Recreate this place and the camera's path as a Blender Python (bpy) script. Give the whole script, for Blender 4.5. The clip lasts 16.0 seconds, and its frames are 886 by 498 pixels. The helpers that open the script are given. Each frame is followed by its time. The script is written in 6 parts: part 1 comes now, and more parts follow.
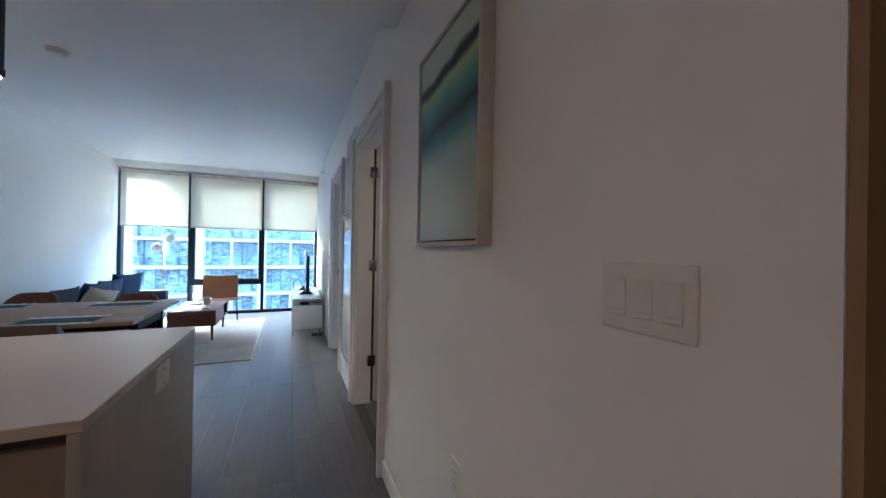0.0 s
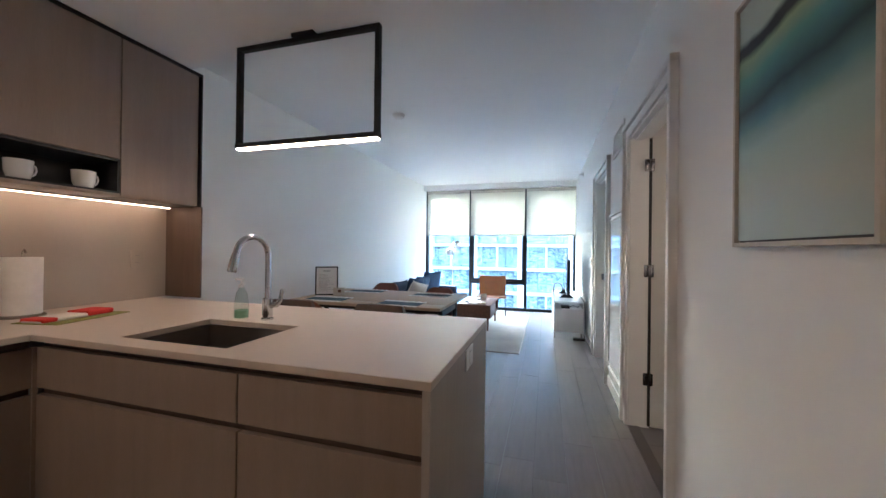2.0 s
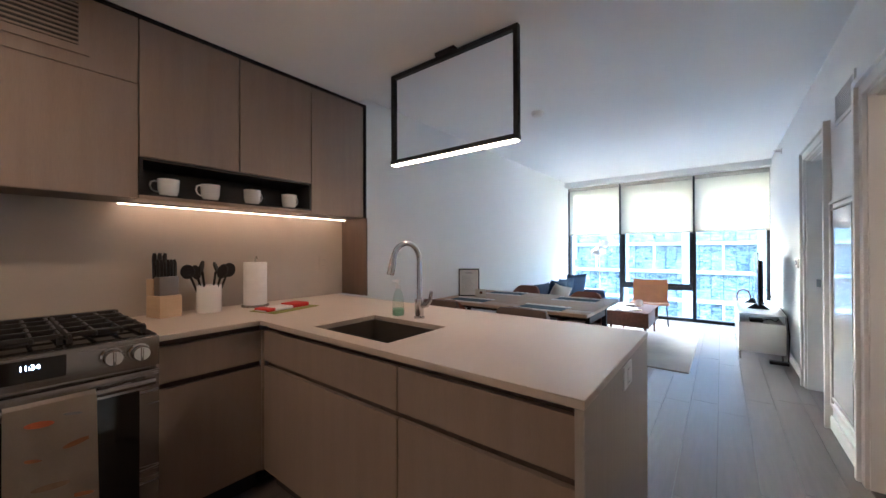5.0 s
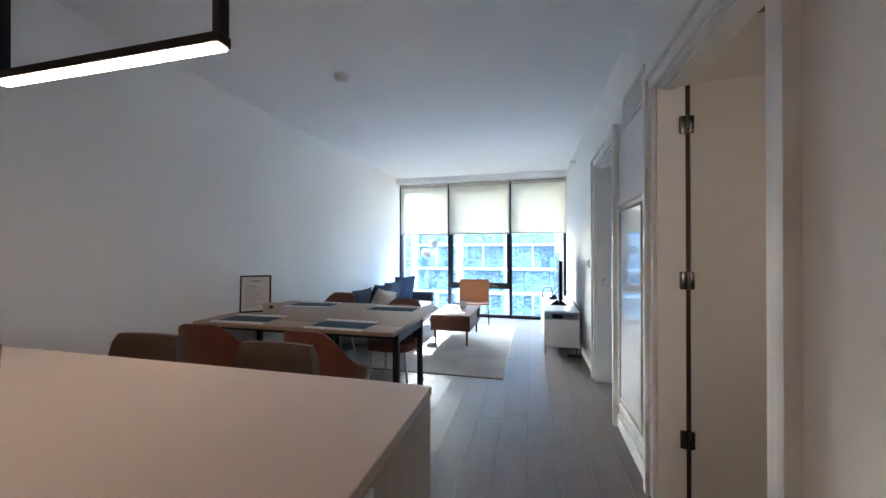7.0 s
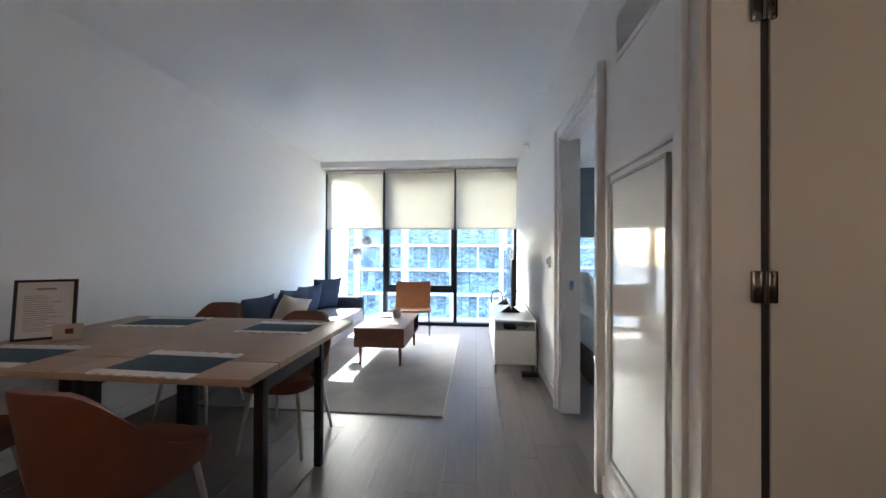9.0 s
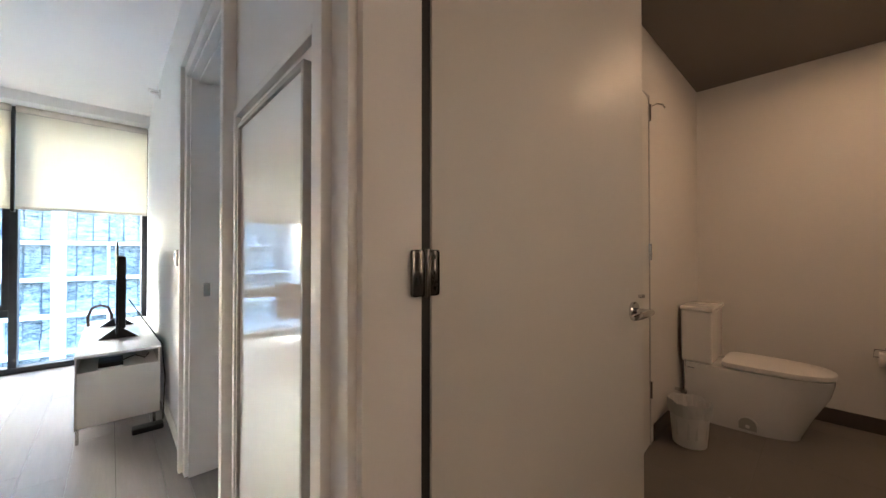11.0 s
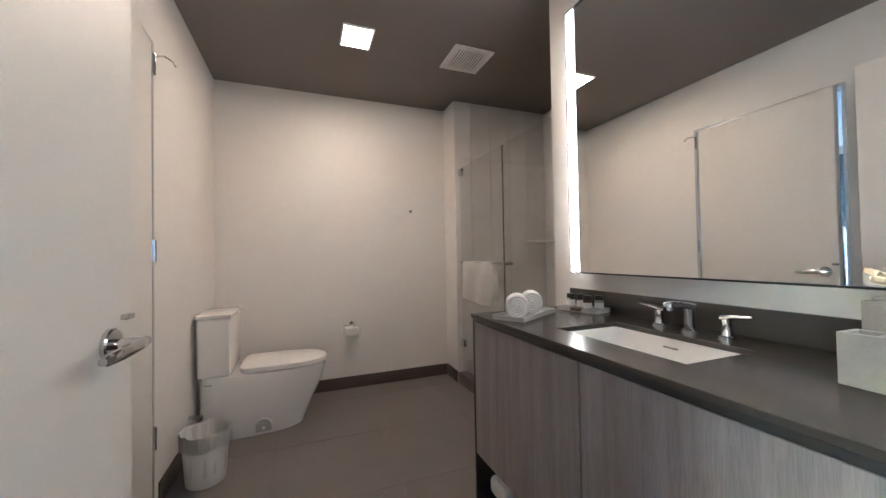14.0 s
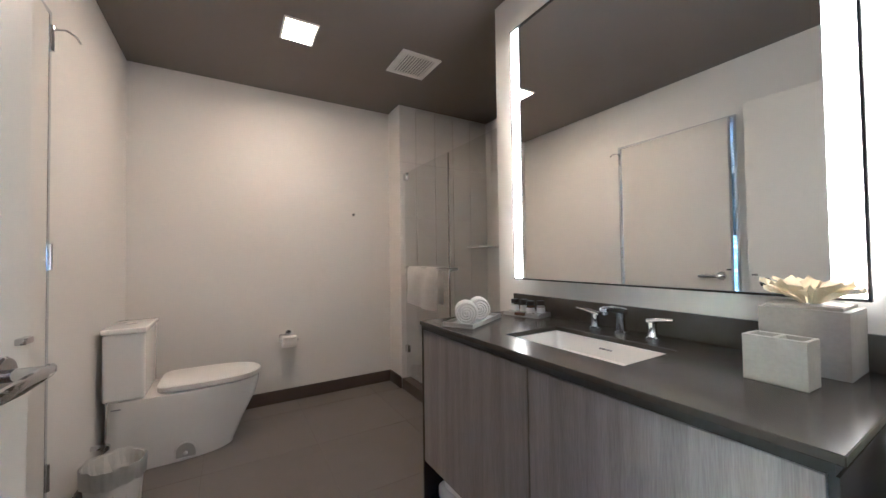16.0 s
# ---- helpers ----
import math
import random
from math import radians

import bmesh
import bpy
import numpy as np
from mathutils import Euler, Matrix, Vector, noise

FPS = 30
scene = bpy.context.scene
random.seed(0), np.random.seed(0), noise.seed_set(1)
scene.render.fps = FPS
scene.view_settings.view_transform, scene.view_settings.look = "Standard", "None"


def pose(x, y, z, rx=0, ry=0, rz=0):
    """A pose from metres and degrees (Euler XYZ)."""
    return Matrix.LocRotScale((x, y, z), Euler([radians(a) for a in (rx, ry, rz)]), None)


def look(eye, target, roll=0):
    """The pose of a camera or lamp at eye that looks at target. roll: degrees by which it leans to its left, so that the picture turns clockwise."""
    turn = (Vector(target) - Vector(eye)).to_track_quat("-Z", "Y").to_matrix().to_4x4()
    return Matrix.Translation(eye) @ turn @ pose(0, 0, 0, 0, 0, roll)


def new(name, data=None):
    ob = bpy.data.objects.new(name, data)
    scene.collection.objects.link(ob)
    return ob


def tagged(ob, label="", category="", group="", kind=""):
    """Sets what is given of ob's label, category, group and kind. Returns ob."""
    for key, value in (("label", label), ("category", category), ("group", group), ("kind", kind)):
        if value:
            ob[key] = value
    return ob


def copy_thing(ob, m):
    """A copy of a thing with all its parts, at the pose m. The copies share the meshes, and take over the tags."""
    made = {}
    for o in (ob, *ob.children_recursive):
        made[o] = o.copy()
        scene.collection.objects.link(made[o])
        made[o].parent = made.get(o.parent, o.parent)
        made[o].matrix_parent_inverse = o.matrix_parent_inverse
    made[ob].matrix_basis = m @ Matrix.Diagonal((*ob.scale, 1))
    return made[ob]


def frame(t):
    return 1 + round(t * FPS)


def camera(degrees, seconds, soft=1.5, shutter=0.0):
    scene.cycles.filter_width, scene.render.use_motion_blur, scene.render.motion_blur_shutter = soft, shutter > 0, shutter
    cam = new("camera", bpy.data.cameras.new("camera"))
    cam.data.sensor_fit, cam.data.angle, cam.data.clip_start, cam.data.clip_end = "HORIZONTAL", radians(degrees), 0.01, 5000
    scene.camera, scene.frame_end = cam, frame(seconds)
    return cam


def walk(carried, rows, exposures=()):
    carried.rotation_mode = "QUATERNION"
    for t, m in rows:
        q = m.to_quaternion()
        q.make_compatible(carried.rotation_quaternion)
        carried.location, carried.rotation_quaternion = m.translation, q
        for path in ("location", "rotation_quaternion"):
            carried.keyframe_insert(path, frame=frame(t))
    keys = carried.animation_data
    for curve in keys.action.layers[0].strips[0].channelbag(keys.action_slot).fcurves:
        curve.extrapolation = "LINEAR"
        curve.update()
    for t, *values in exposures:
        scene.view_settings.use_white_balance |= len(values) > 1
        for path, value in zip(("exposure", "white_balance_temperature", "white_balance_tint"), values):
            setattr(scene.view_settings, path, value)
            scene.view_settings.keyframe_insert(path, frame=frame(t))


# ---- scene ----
cam = camera(102.3, 16.0)
PATH = [
    (0, (0.4, 0.883, 1.263), (1.187, 2.722, 1.268), 1.0),
    (0.5, (0.385, 0.966, 1.272), (0.81, 2.92, 1.273), 0.9),
    (1, (0.335, 1.03, 1.26), (0.474, 3.025, 1.265), 0.9),
    (1.5, (0.312, 0.991, 1.26), (0.096, 2.98, 1.27), 0.8),
    (2, (0.308, 0.927, 1.258), (-0.243, 2.85, 1.264), 0.7),
    (2.5, (0.295, 0.886, 1.254), (-0.524, 2.711, 1.256), 0.5),
    (3, (0.275, 0.84, 1.259), (-0.756, 2.554, 1.258), 0.4),
    (3.2, (0.269, 0.812, 1.266), (-0.851, 2.469, 1.259), 0.3),
    (5.3, (0.284, 1.015, 1.272), (-0.946, 2.592, 1.281), -0.2),
    (5.5, (0.265, 1.087, 1.276), (-0.858, 2.742, 1.283), -0.1),
    (6, (0.27, 1.287, 1.275), (-0.532, 3.12, 1.281), -0.3),
    (6.5, (0.304, 1.577, 1.291), (-0.263, 3.494, 1.296), -0.4),
    (7, (0.286, 1.816, 1.276), (-0.194, 3.757, 1.282), -0.1),
    (7.5, (0.239, 2.078, 1.275), (-0.168, 4.036, 1.286), -0.0),
    (8, (0.23, 2.326, 1.25), (-0.1, 4.298, 1.263), -0.2),
    (8.2, (0.228, 2.43, 1.245), (-0.079, 4.406, 1.258), -0.1),
    (10.3, (0.444, 3.134, 1.173), (1.108, 5.02, 1.208), 0.1),
    (10.5, (0.493, 3.194, 1.172), (1.392, 4.98, 1.197), -0.0),
    (10.8, (0.569, 3.26, 1.167), (1.758, 4.868, 1.183), -0.4),
    (11, (0.596, 3.282, 1.163), (1.958, 4.746, 1.182), -0.0),
    (11.5, (0.63, 3.333, 1.149), (2.361, 4.334, 1.19), -0.3),
    (12, (0.702, 3.337, 1.15), (2.624, 3.89, 1.168), -0.8),
    (12.5, (0.859, 3.338, 1.111), (2.852, 3.505, 1.139), -0.8),
    (13, (0.945, 3.336, 1.122), (2.941, 3.207, 1.152), -0.7),
    (13.5, (1.022, 3.392, 1.117), (2.968, 2.934, 1.15), -0.7),
    (14, (1.03, 3.384, 1.124), (2.893, 2.658, 1.16), -1.0),
    (14.5, (1.029, 3.341, 1.137), (2.829, 2.468, 1.17), -1.1),
    (15, (1.038, 3.355, 1.144), (2.821, 2.449, 1.178), -0.9),
    (15.5, (1.057, 3.412, 1.141), (2.815, 2.459, 1.183), -0.8),
    (16, (1.05, 3.419, 1.144), (2.766, 2.392, 1.19), -0.8),
]
EXPOSURES = [(0.0, 4.22, 4800, 4), (0.5, 4.46, 4850, 4), (1.0, 4.72, 4930, 3), (3.0, 4.88, 5030, 4), (5.5, 5.0, 5150, 6), (6.2, 4.82, 5030, 4), (7.0, 4.62, 5100, 5), (7.5, 4.5, 5200, 7), (8.2, 4.42, 5350, 8), (10.3, 4.05, 5750, 10), (11.0, 4.78, 5800, 8), (11.6, 5.3, 5350, 5), (12.0, 5.9, 5150, 2), (12.5, 6.0, 4650, 0), (13.0, 6.06, 4330, -1), (16.0, 6.05, 4280, -1)]
walk(cam, [(t, look(eye, target, roll)) for t, eye, target, roll in PATH], EXPOSURES)

# ---- light ----
SUN_AZ, SUN_EL = radians(-18.8), radians(30)   # from the room's long axis towards the left, and above the horizon
world = bpy.data.worlds.new("sky")
scene.world = world
world.use_nodes = True
_wn = world.node_tree.nodes
_sky = _wn.new("ShaderNodeTexSky")
_sky.sky_type = "NISHITA"
_sky.sun_disc = False
_sky.dust_density, _sky.ozone_density = 3.0, 0.6
_sky.sun_elevation = SUN_EL
_sky.sun_rotation = SUN_AZ
_wn["Background"].inputs[1].default_value = 0.15
world.node_tree.links.new(_sky.outputs[0], _wn["Background"].inputs[0])
sun = new("sun", bpy.data.lights.new("sun", "SUN"))
sun.data.energy, sun.data.angle, sun.data.color = 2.6, radians(0.6), (1.0, 0.95, 0.87)
_sd = Vector((math.sin(SUN_AZ) * math.cos(SUN_EL), math.cos(SUN_AZ) * math.cos(SUN_EL), math.sin(SUN_EL)))
sun.matrix_world = look(_sd * 60, (0, 0, 0))

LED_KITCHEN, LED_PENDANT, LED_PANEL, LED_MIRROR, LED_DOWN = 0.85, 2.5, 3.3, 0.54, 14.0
WARM, WARM_BATH = (1.0, 0.57, 0.31), (1.0, 0.57, 0.30)


# ---- materials ----
def mat(name, base, rough=0.5, metal=0.0, var=0.08, scale=6.0, bump=0.05, fine=220.0, stretch=(1, 1, 1), spec=0.5, second=None,
        rnd=0.0, rvar=0.15, emit=None, power=0.0, trans=0.0, sheen=0.0, coat=0.0):
    """A procedural surface: a base colour that drifts at a large scale and a fine grain, with bump."""
    m = bpy.data.materials.new(name)
    m.use_nodes = True
    nt = m.node_tree
    n, l = nt.nodes, nt.links
    b = n["Principled BSDF"]
    b.inputs["Roughness"].default_value = rough
    b.inputs["Metallic"].default_value = metal
    b.inputs["Specular IOR Level"].default_value = spec
    b.inputs["Transmission Weight"].default_value = trans
    b.inputs["Sheen Weight"].default_value = sheen
    b.inputs["Coat Weight"].default_value = coat
    if emit:
        b.inputs["Base Color"].default_value = (0.8, 0.8, 0.8, 1)
        b.inputs["Emission Color"].default_value = (*emit, 1)
        b.inputs["Emission Strength"].default_value = power
        return m
    tc = n.new("ShaderNodeTexCoord")
    mp = n.new("ShaderNodeMapping")
    mp.inputs["Scale"].default_value = stretch
    l.new(tc.outputs["Object"], mp.inputs[0])
    big = n.new("ShaderNodeTexNoise")
    big.inputs["Scale"].default_value = scale
    big.inputs["Detail"].default_value = 5
    big.inputs["Roughness"].default_value = 0.6
    l.new(mp.outputs[0], big.inputs[0])
    small = n.new("ShaderNodeTexNoise")
    small.inputs["Scale"].default_value = fine
    small.inputs["Detail"].default_value = 3
    l.new(mp.outputs[0], small.inputs[0])
    mixf = n.new("ShaderNodeMath")
    mixf.operation = "MULTIPLY_ADD"
    mixf.inputs[1].default_value = 0.35
    l.new(small.outputs["Fac"], mixf.inputs[0])
    sc = n.new("ShaderNodeMath")
    sc.operation = "MULTIPLY"
    sc.inputs[1].default_value = 0.65
    l.new(big.outputs["Fac"], sc.inputs[0])
    l.new(sc.outputs[0], mixf.inputs[2])
    ramp = n.new("ShaderNodeValToRGB")
    lo = second or tuple(c * (1 - var) for c in base)
    hi = base if second else tuple(min(1, c * (1 + var)) for c in base)
    ramp.color_ramp.elements[0].position, ramp.color_ramp.elements[1].position = 0.34, 0.66
    ramp.color_ramp.elements[0].color, ramp.color_ramp.elements[1].color = (*lo, 1), (*hi, 1)
    l.new(mixf.outputs[0], ramp.inputs[0])
    out = ramp.outputs[0]
    if rnd:
        oi = n.new("ShaderNodeObjectInfo")
        add = n.new("ShaderNodeVectorMath")
        add.operation = "ADD"
        sep = n.new("ShaderNodeMath")
        sep.operation = "MULTIPLY"
        sep.inputs[1].default_value = 37.0
        l.new(oi.outputs["Random"], sep.inputs[0])
        l.new(tc.outputs["Object"], add.inputs[0])
        l.new(sep.outputs[0], add.inputs[1])
        l.new(add.outputs[0], mp.inputs[0])
        hsv = n.new("ShaderNodeHueSaturation")
        mr = n.new("ShaderNodeMapRange")
        mr.inputs[3].default_value, mr.inputs[4].default_value = 1 - rnd, 1 + rnd
        l.new(oi.outputs["Random"], mr.inputs[0])
        l.new(mr.outputs[0], hsv.inputs["Value"])
        l.new(out, hsv.inputs["Color"])
        out = hsv.outputs[0]
    l.new(out, b.inputs["Base Color"])
    rr = n.new("ShaderNodeMapRange")
    rr.inputs[3].default_value, rr.inputs[4].default_value = max(0.02, rough * (1 - rvar)), min(1, rough * (1 + rvar))
    l.new(big.outputs["Fac"], rr.inputs[0])
    l.new(rr.outputs[0], b.inputs["Roughness"])
    if bump:
        bp = n.new("ShaderNodeBump")
        bp.inputs["Strength"].default_value = bump
        bp.inputs["Distance"].default_value = 0.004
        l.new(mixf.outputs[0], bp.inputs["Height"])
        l.new(bp.outputs[0], b.inputs["Normal"])
    return m


M = {}
M["wall"] = mat("wall_paint", (0.83, 0.83, 0.815), 0.75, spec=0.3, var=0.015, scale=2, bump=0.04, fine=500)
M["ceil"] = mat("ceiling_paint", (0.85, 0.85, 0.84), 0.7, var=0.015, scale=2, bump=0.05, fine=400)
M["trim"] = mat("trim_satin_paint", (0.80, 0.79, 0.77), 0.55, spec=0.35, var=0.015, scale=3, bump=0.0)
M["door"] = mat("door_paint", (0.64, 0.62, 0.575), 0.48, var=0.02, scale=3, bump=0.03, fine=300)
M["panel"] = mat("panel_gloss_white", (0.78, 0.78, 0.77), 0.06, var=0.01, scale=2, bump=0.0)
M["plank"] = mat("floor_plank", (0.175, 0.15, 0.138), 0.38, var=0.2, scale=4, bump=0.06, fine=60, stretch=(9, 0.8, 4), rnd=0.09,
                 second=(0.13, 0.11, 0.10))
M["seam"] = mat("floor_seam", (0.04, 0.035, 0.03), 0.8)
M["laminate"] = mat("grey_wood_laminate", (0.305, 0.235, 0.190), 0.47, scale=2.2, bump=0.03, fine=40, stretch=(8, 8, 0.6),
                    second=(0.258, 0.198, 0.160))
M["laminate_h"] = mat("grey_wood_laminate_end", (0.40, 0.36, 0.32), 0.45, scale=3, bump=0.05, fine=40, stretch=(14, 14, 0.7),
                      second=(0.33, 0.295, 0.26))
M["groove"] = mat("dark_groove", (0.10, 0.07, 0.055), 0.5)
M["quartz"] = mat("beige_quartz", (0.52, 0.445, 0.38), 0.3, var=0.012, scale=9, bump=0.0, fine=60, rvar=0.02)
M["splash"] = mat("backsplash_slab", (0.46, 0.41, 0.355), 0.3, var=0.04, scale=4, bump=0.01)
M["black"] = mat("black_metal", (0.014, 0.013, 0.013), 0.5, spec=0.3, var=0.1)
M["blackin"] = mat("black_laminate", (0.02, 0.019, 0.02), 0.55, var=0.1)
M["fin"] = mat("brown_laminate", (0.15, 0.105, 0.08), 0.45, scale=3, stretch=(10, 10, 0.8), var=0.15)
M["steel"] = mat("brushed_steel", (0.36, 0.34, 0.325), 0.27, metal=1.0, var=0.03, scale=3, stretch=(1, 0.6, 14), bump=0.0, fine=12, rvar=0.06)
M["sinksteel"] = mat("sink_steel", (0.22, 0.20, 0.185), 0.38, metal=0.9, var=0.08, scale=5)
M["chrome"] = mat("chrome", (0.62, 0.62, 0.63), 0.07, metal=1.0, var=0.02, bump=0.0)
M["hinge"] = mat("polished_hinge_steel", (0.17, 0.165, 0.16), 0.16, metal=1.0, var=0.1, bump=0.0)
M["iron"] = mat("cast_iron", (0.015, 0.014, 0.014), 0.5, var=0.2, scale=30, bump=0.2)
M["glassblack"] = mat("oven_glass", (0.012, 0.011, 0.011), 0.07, var=0.05, bump=0.0)
M["ceramic"] = mat("white_ceramic", (0.78, 0.76, 0.73), 0.16, var=0.02, bump=0.0, coat=0.5)
M["basinwhite"] = mat("basin_porcelain", (0.88, 0.87, 0.84), 0.14, var=0.01, bump=0.0)
M["plastic"] = mat("white_plastic", (0.76, 0.74, 0.71), 0.35, var=0.015, bump=0.0)
M["lightwood"] = mat("light_wood", (0.62, 0.45, 0.28), 0.45, scale=4, stretch=(1, 1, 9), second=(0.5, 0.35, 0.21))
M["oak"] = mat("table_oak", (0.43, 0.31, 0.215), 0.5, scale=2.5, bump=0.06, fine=50, stretch=(1.2, 14, 10), second=(0.32, 0.225, 0.15))
M["walnut"] = mat("walnut", (0.16, 0.065, 0.035), 0.5, spec=0.3, scale=3, bump=0.05, fine=50, stretch=(12, 1.5, 9), second=(0.09, 0.035, 0.02))
M["legmetal"] = mat("pale_bronze_metal", (0.55, 0.49, 0.42), 0.38, metal=0.75, var=0.05)
M["blindgrey"] = mat("grey_blue_blind", (0.11, 0.145, 0.175), 0.85, var=0.05, scale=12, bump=0.1, fine=300)
M["leather"] = mat("cognac_leather", (0.17, 0.062, 0.036), 0.46, var=0.2, scale=7, bump=0.14, fine=160)
M["darkleather"] = mat("brown_leather", (0.055, 0.033, 0.023), 0.42, var=0.2, scale=7, bump=0.12, fine=160)
M["tan"] = mat("tan_leather", (0.34, 0.145, 0.06), 0.45, var=0.12, scale=8, bump=0.12, fine=160)
M["sofa"] = mat("blue_grey_fabric", (0.04, 0.055, 0.095), 0.9, var=0.2, scale=5, bump=0.35, fine=420)
M["seatfab"] = mat("grey_fabric", (0.33, 0.31, 0.32), 0.92, var=0.1, scale=5, bump=0.35, fine=420, sheen=0.3)
M["navy"] = mat("navy_fabric", (0.012, 0.035, 0.085), 0.8, var=0.3, scale=9, bump=0.3, fine=380)
M["cream"] = mat("cream_fabric", (0.58, 0.53, 0.46), 0.9, var=0.1, scale=9, bump=0.3, fine=380)
M["rug"] = mat("pale_rug", (0.40, 0.375, 0.345), 0.95, scale=3.2, bump=0.7, fine=260, second=(0.27, 0.26, 0.255), sheen=0.2)
M["matblue"] = mat("blue_woven", (0.045, 0.085, 0.12), 0.9, var=0.25, scale=20, bump=0.4, fine=420)
M["linen"] = mat("white_linen", (0.76, 0.74, 0.70), 0.9, var=0.08, scale=14, bump=0.3, fine=420)
M["towel"] = mat("white_towel", (0.86, 0.84, 0.81), 0.95, var=0.06, scale=18, bump=0.8, fine=420, sheen=0.3)
M["paper"] = mat("paper", (0.75, 0.75, 0.74), 0.7, var=0.01, bump=0.0)
M["ink"] = mat("grey_ink", (0.22, 0.22, 0.23), 0.7, var=0.02, bump=0.0)
M["white_lac"] = mat("white_lacquer", (0.80, 0.80, 0.79), 0.22, var=0.01, bump=0.0)
M["screen"] = mat("tv_screen", (0.012, 0.012, 0.014), 0.12, var=0.05, bump=0.0)
M["frame_al"] = mat("dark_aluminium", (0.028, 0.03, 0.033), 0.42, metal=0.4, var=0.06)
M["brass"] = mat("brass", (0.55, 0.36, 0.13), 0.28, metal=1.0, var=0.05)
M["globe"] = mat("opal_glass", (0.85, 0.85, 0.84), 0.2, var=0.01, bump=0.0)
M["bathwall"] = mat("bath_paint", (0.70, 0.68, 0.645), 0.5, var=0.015, scale=2, bump=0.05, fine=500)
M["bathceil"] = mat("taupe_ceiling", (0.17, 0.15, 0.135), 0.6, var=0.03, scale=2, bump=0.05, fine=400)
M["bathtile"] = mat("dark_floor_tile", (0.15, 0.138, 0.126), 0.42, var=0.08, scale=5, bump=0.06, fine=200, rnd=0.03)
M["grout"] = mat("grout", (0.165, 0.153, 0.142), 0.85, var=0.08)
M["showertile"] = mat("grey_wall_tile", (0.70, 0.68, 0.65), 0.25, var=0.05, scale=4, bump=0.03, rnd=0.03)
M["grout2"] = mat("wall_grout", (0.45, 0.43, 0.41), 0.85, var=0.06)
M["basedark"] = mat("dark_tile_base", (0.075, 0.06, 0.052), 0.4, var=0.08)
M["vanitytop"] = mat("charcoal_quartz", (0.058, 0.053, 0.047), 0.22, var=0.04, scale=12, bump=0.0, fine=90, rvar=0.03)
M["vanitywood"] = mat("grey_oak_veneer", (0.32, 0.288, 0.277), 0.42, scale=1.6, bump=0.08, fine=34, stretch=(13, 13, 0.7),
                      second=(0.175, 0.158, 0.154))
M["concrete"] = mat("pale_resin", (0.32, 0.305, 0.28), 0.65, var=0.09, scale=22, bump=0.12, fine=120)
# jamb grey with the reveal's shade put into the colour
M["jambshade"] = mat("shaded_jamb_grey", (0.42, 0.42, 0.43), 0.4, metal=0.3, var=0.03)
M["traygrey"] = mat("grey_tray", (0.42, 0.41, 0.39), 0.5, var=0.04)
M["tissue"] = mat("tissue_paper", (0.80, 0.70, 0.50), 0.9, var=0.05, scale=10)
M["amber"] = mat("amber_bottle", (0.09, 0.05, 0.03), 0.15, var=0.1, bump=0.0)
M["bag"] = mat("thin_bag", (0.66, 0.65, 0.62), 0.35, var=0.06, scale=14, bump=0.5, fine=60)
M["woodtan"] = mat("tan_veneer", (0.36, 0.24, 0.14), 0.45, scale=3, stretch=(12, 12, 0.8), second=(0.27, 0.175, 0.1))
M["red"] = mat("red_cloth", (0.55, 0.03, 0.02), 0.85, var=0.15, scale=20, bump=0.3)
M["olive"] = mat("olive_mat", (0.28, 0.29, 0.08), 0.85, var=0.1, scale=20, bump=0.3)
M["rust"] = mat("rust_print", (0.45, 0.12, 0.05), 0.9, var=0.1)
M["towelcloth"] = mat("printed_cotton", (0.50, 0.43, 0.35), 0.9, var=0.08, scale=12, bump=0.3, fine=300)
M["soapgreen"] = mat("green_soap", (0.42, 0.68, 0.5), 0.1, var=0.05, bump=0.0)
M["led_k"] = mat("led_kitchen", (1, 1, 1), emit=WARM, power=LED_KITCHEN)
M["led_p"] = mat("led_pendant", (1, 1, 1), emit=(1.0, 0.64, 0.40), power=LED_PENDANT)
M["led_b"] = mat("led_bath_panel", (1, 1, 1), emit=WARM_BATH, power=LED_PANEL)
M["led_m"] = mat("led_mirror", (1, 1, 1), emit=(1.0, 0.70, 0.46), power=LED_MIRROR)
M["led_d"] = mat("led_unseen_downlight", (1, 1, 1), emit=(1.0, 0.63, 0.37), power=LED_DOWN)
M["display"] = mat("display_digits", (1, 1, 1), emit=(0.6, 0.8, 1.0), power=1.2)
M["slab"] = mat("white_concrete", (0.82, 0.83, 0.84), 0.7, var=0.06, scale=0.5, bump=0.0)
# pale and dark blotches in the colour stand in for wavy reflections
M["facglass"] = mat("facade_glass_reflections", (0.52, 0.57, 0.60), 0.15, scale=1.5, bump=0.0, fine=6.0, stretch=(0.9, 1, 2.2), rnd=0.3, second=(0.015, 0.045, 0.07))
M["facdark"] = mat("facade_frame", (0.12, 0.14, 0.16), 0.5, var=0.1)
M["brick"] = mat("pale_brick", (0.42, 0.34, 0.29), 0.8, var=0.15, scale=1.0, bump=0.0)
M["street"] = mat("asphalt", (0.05, 0.05, 0.052), 0.9, var=0.15, scale=0.1, bump=0.0)


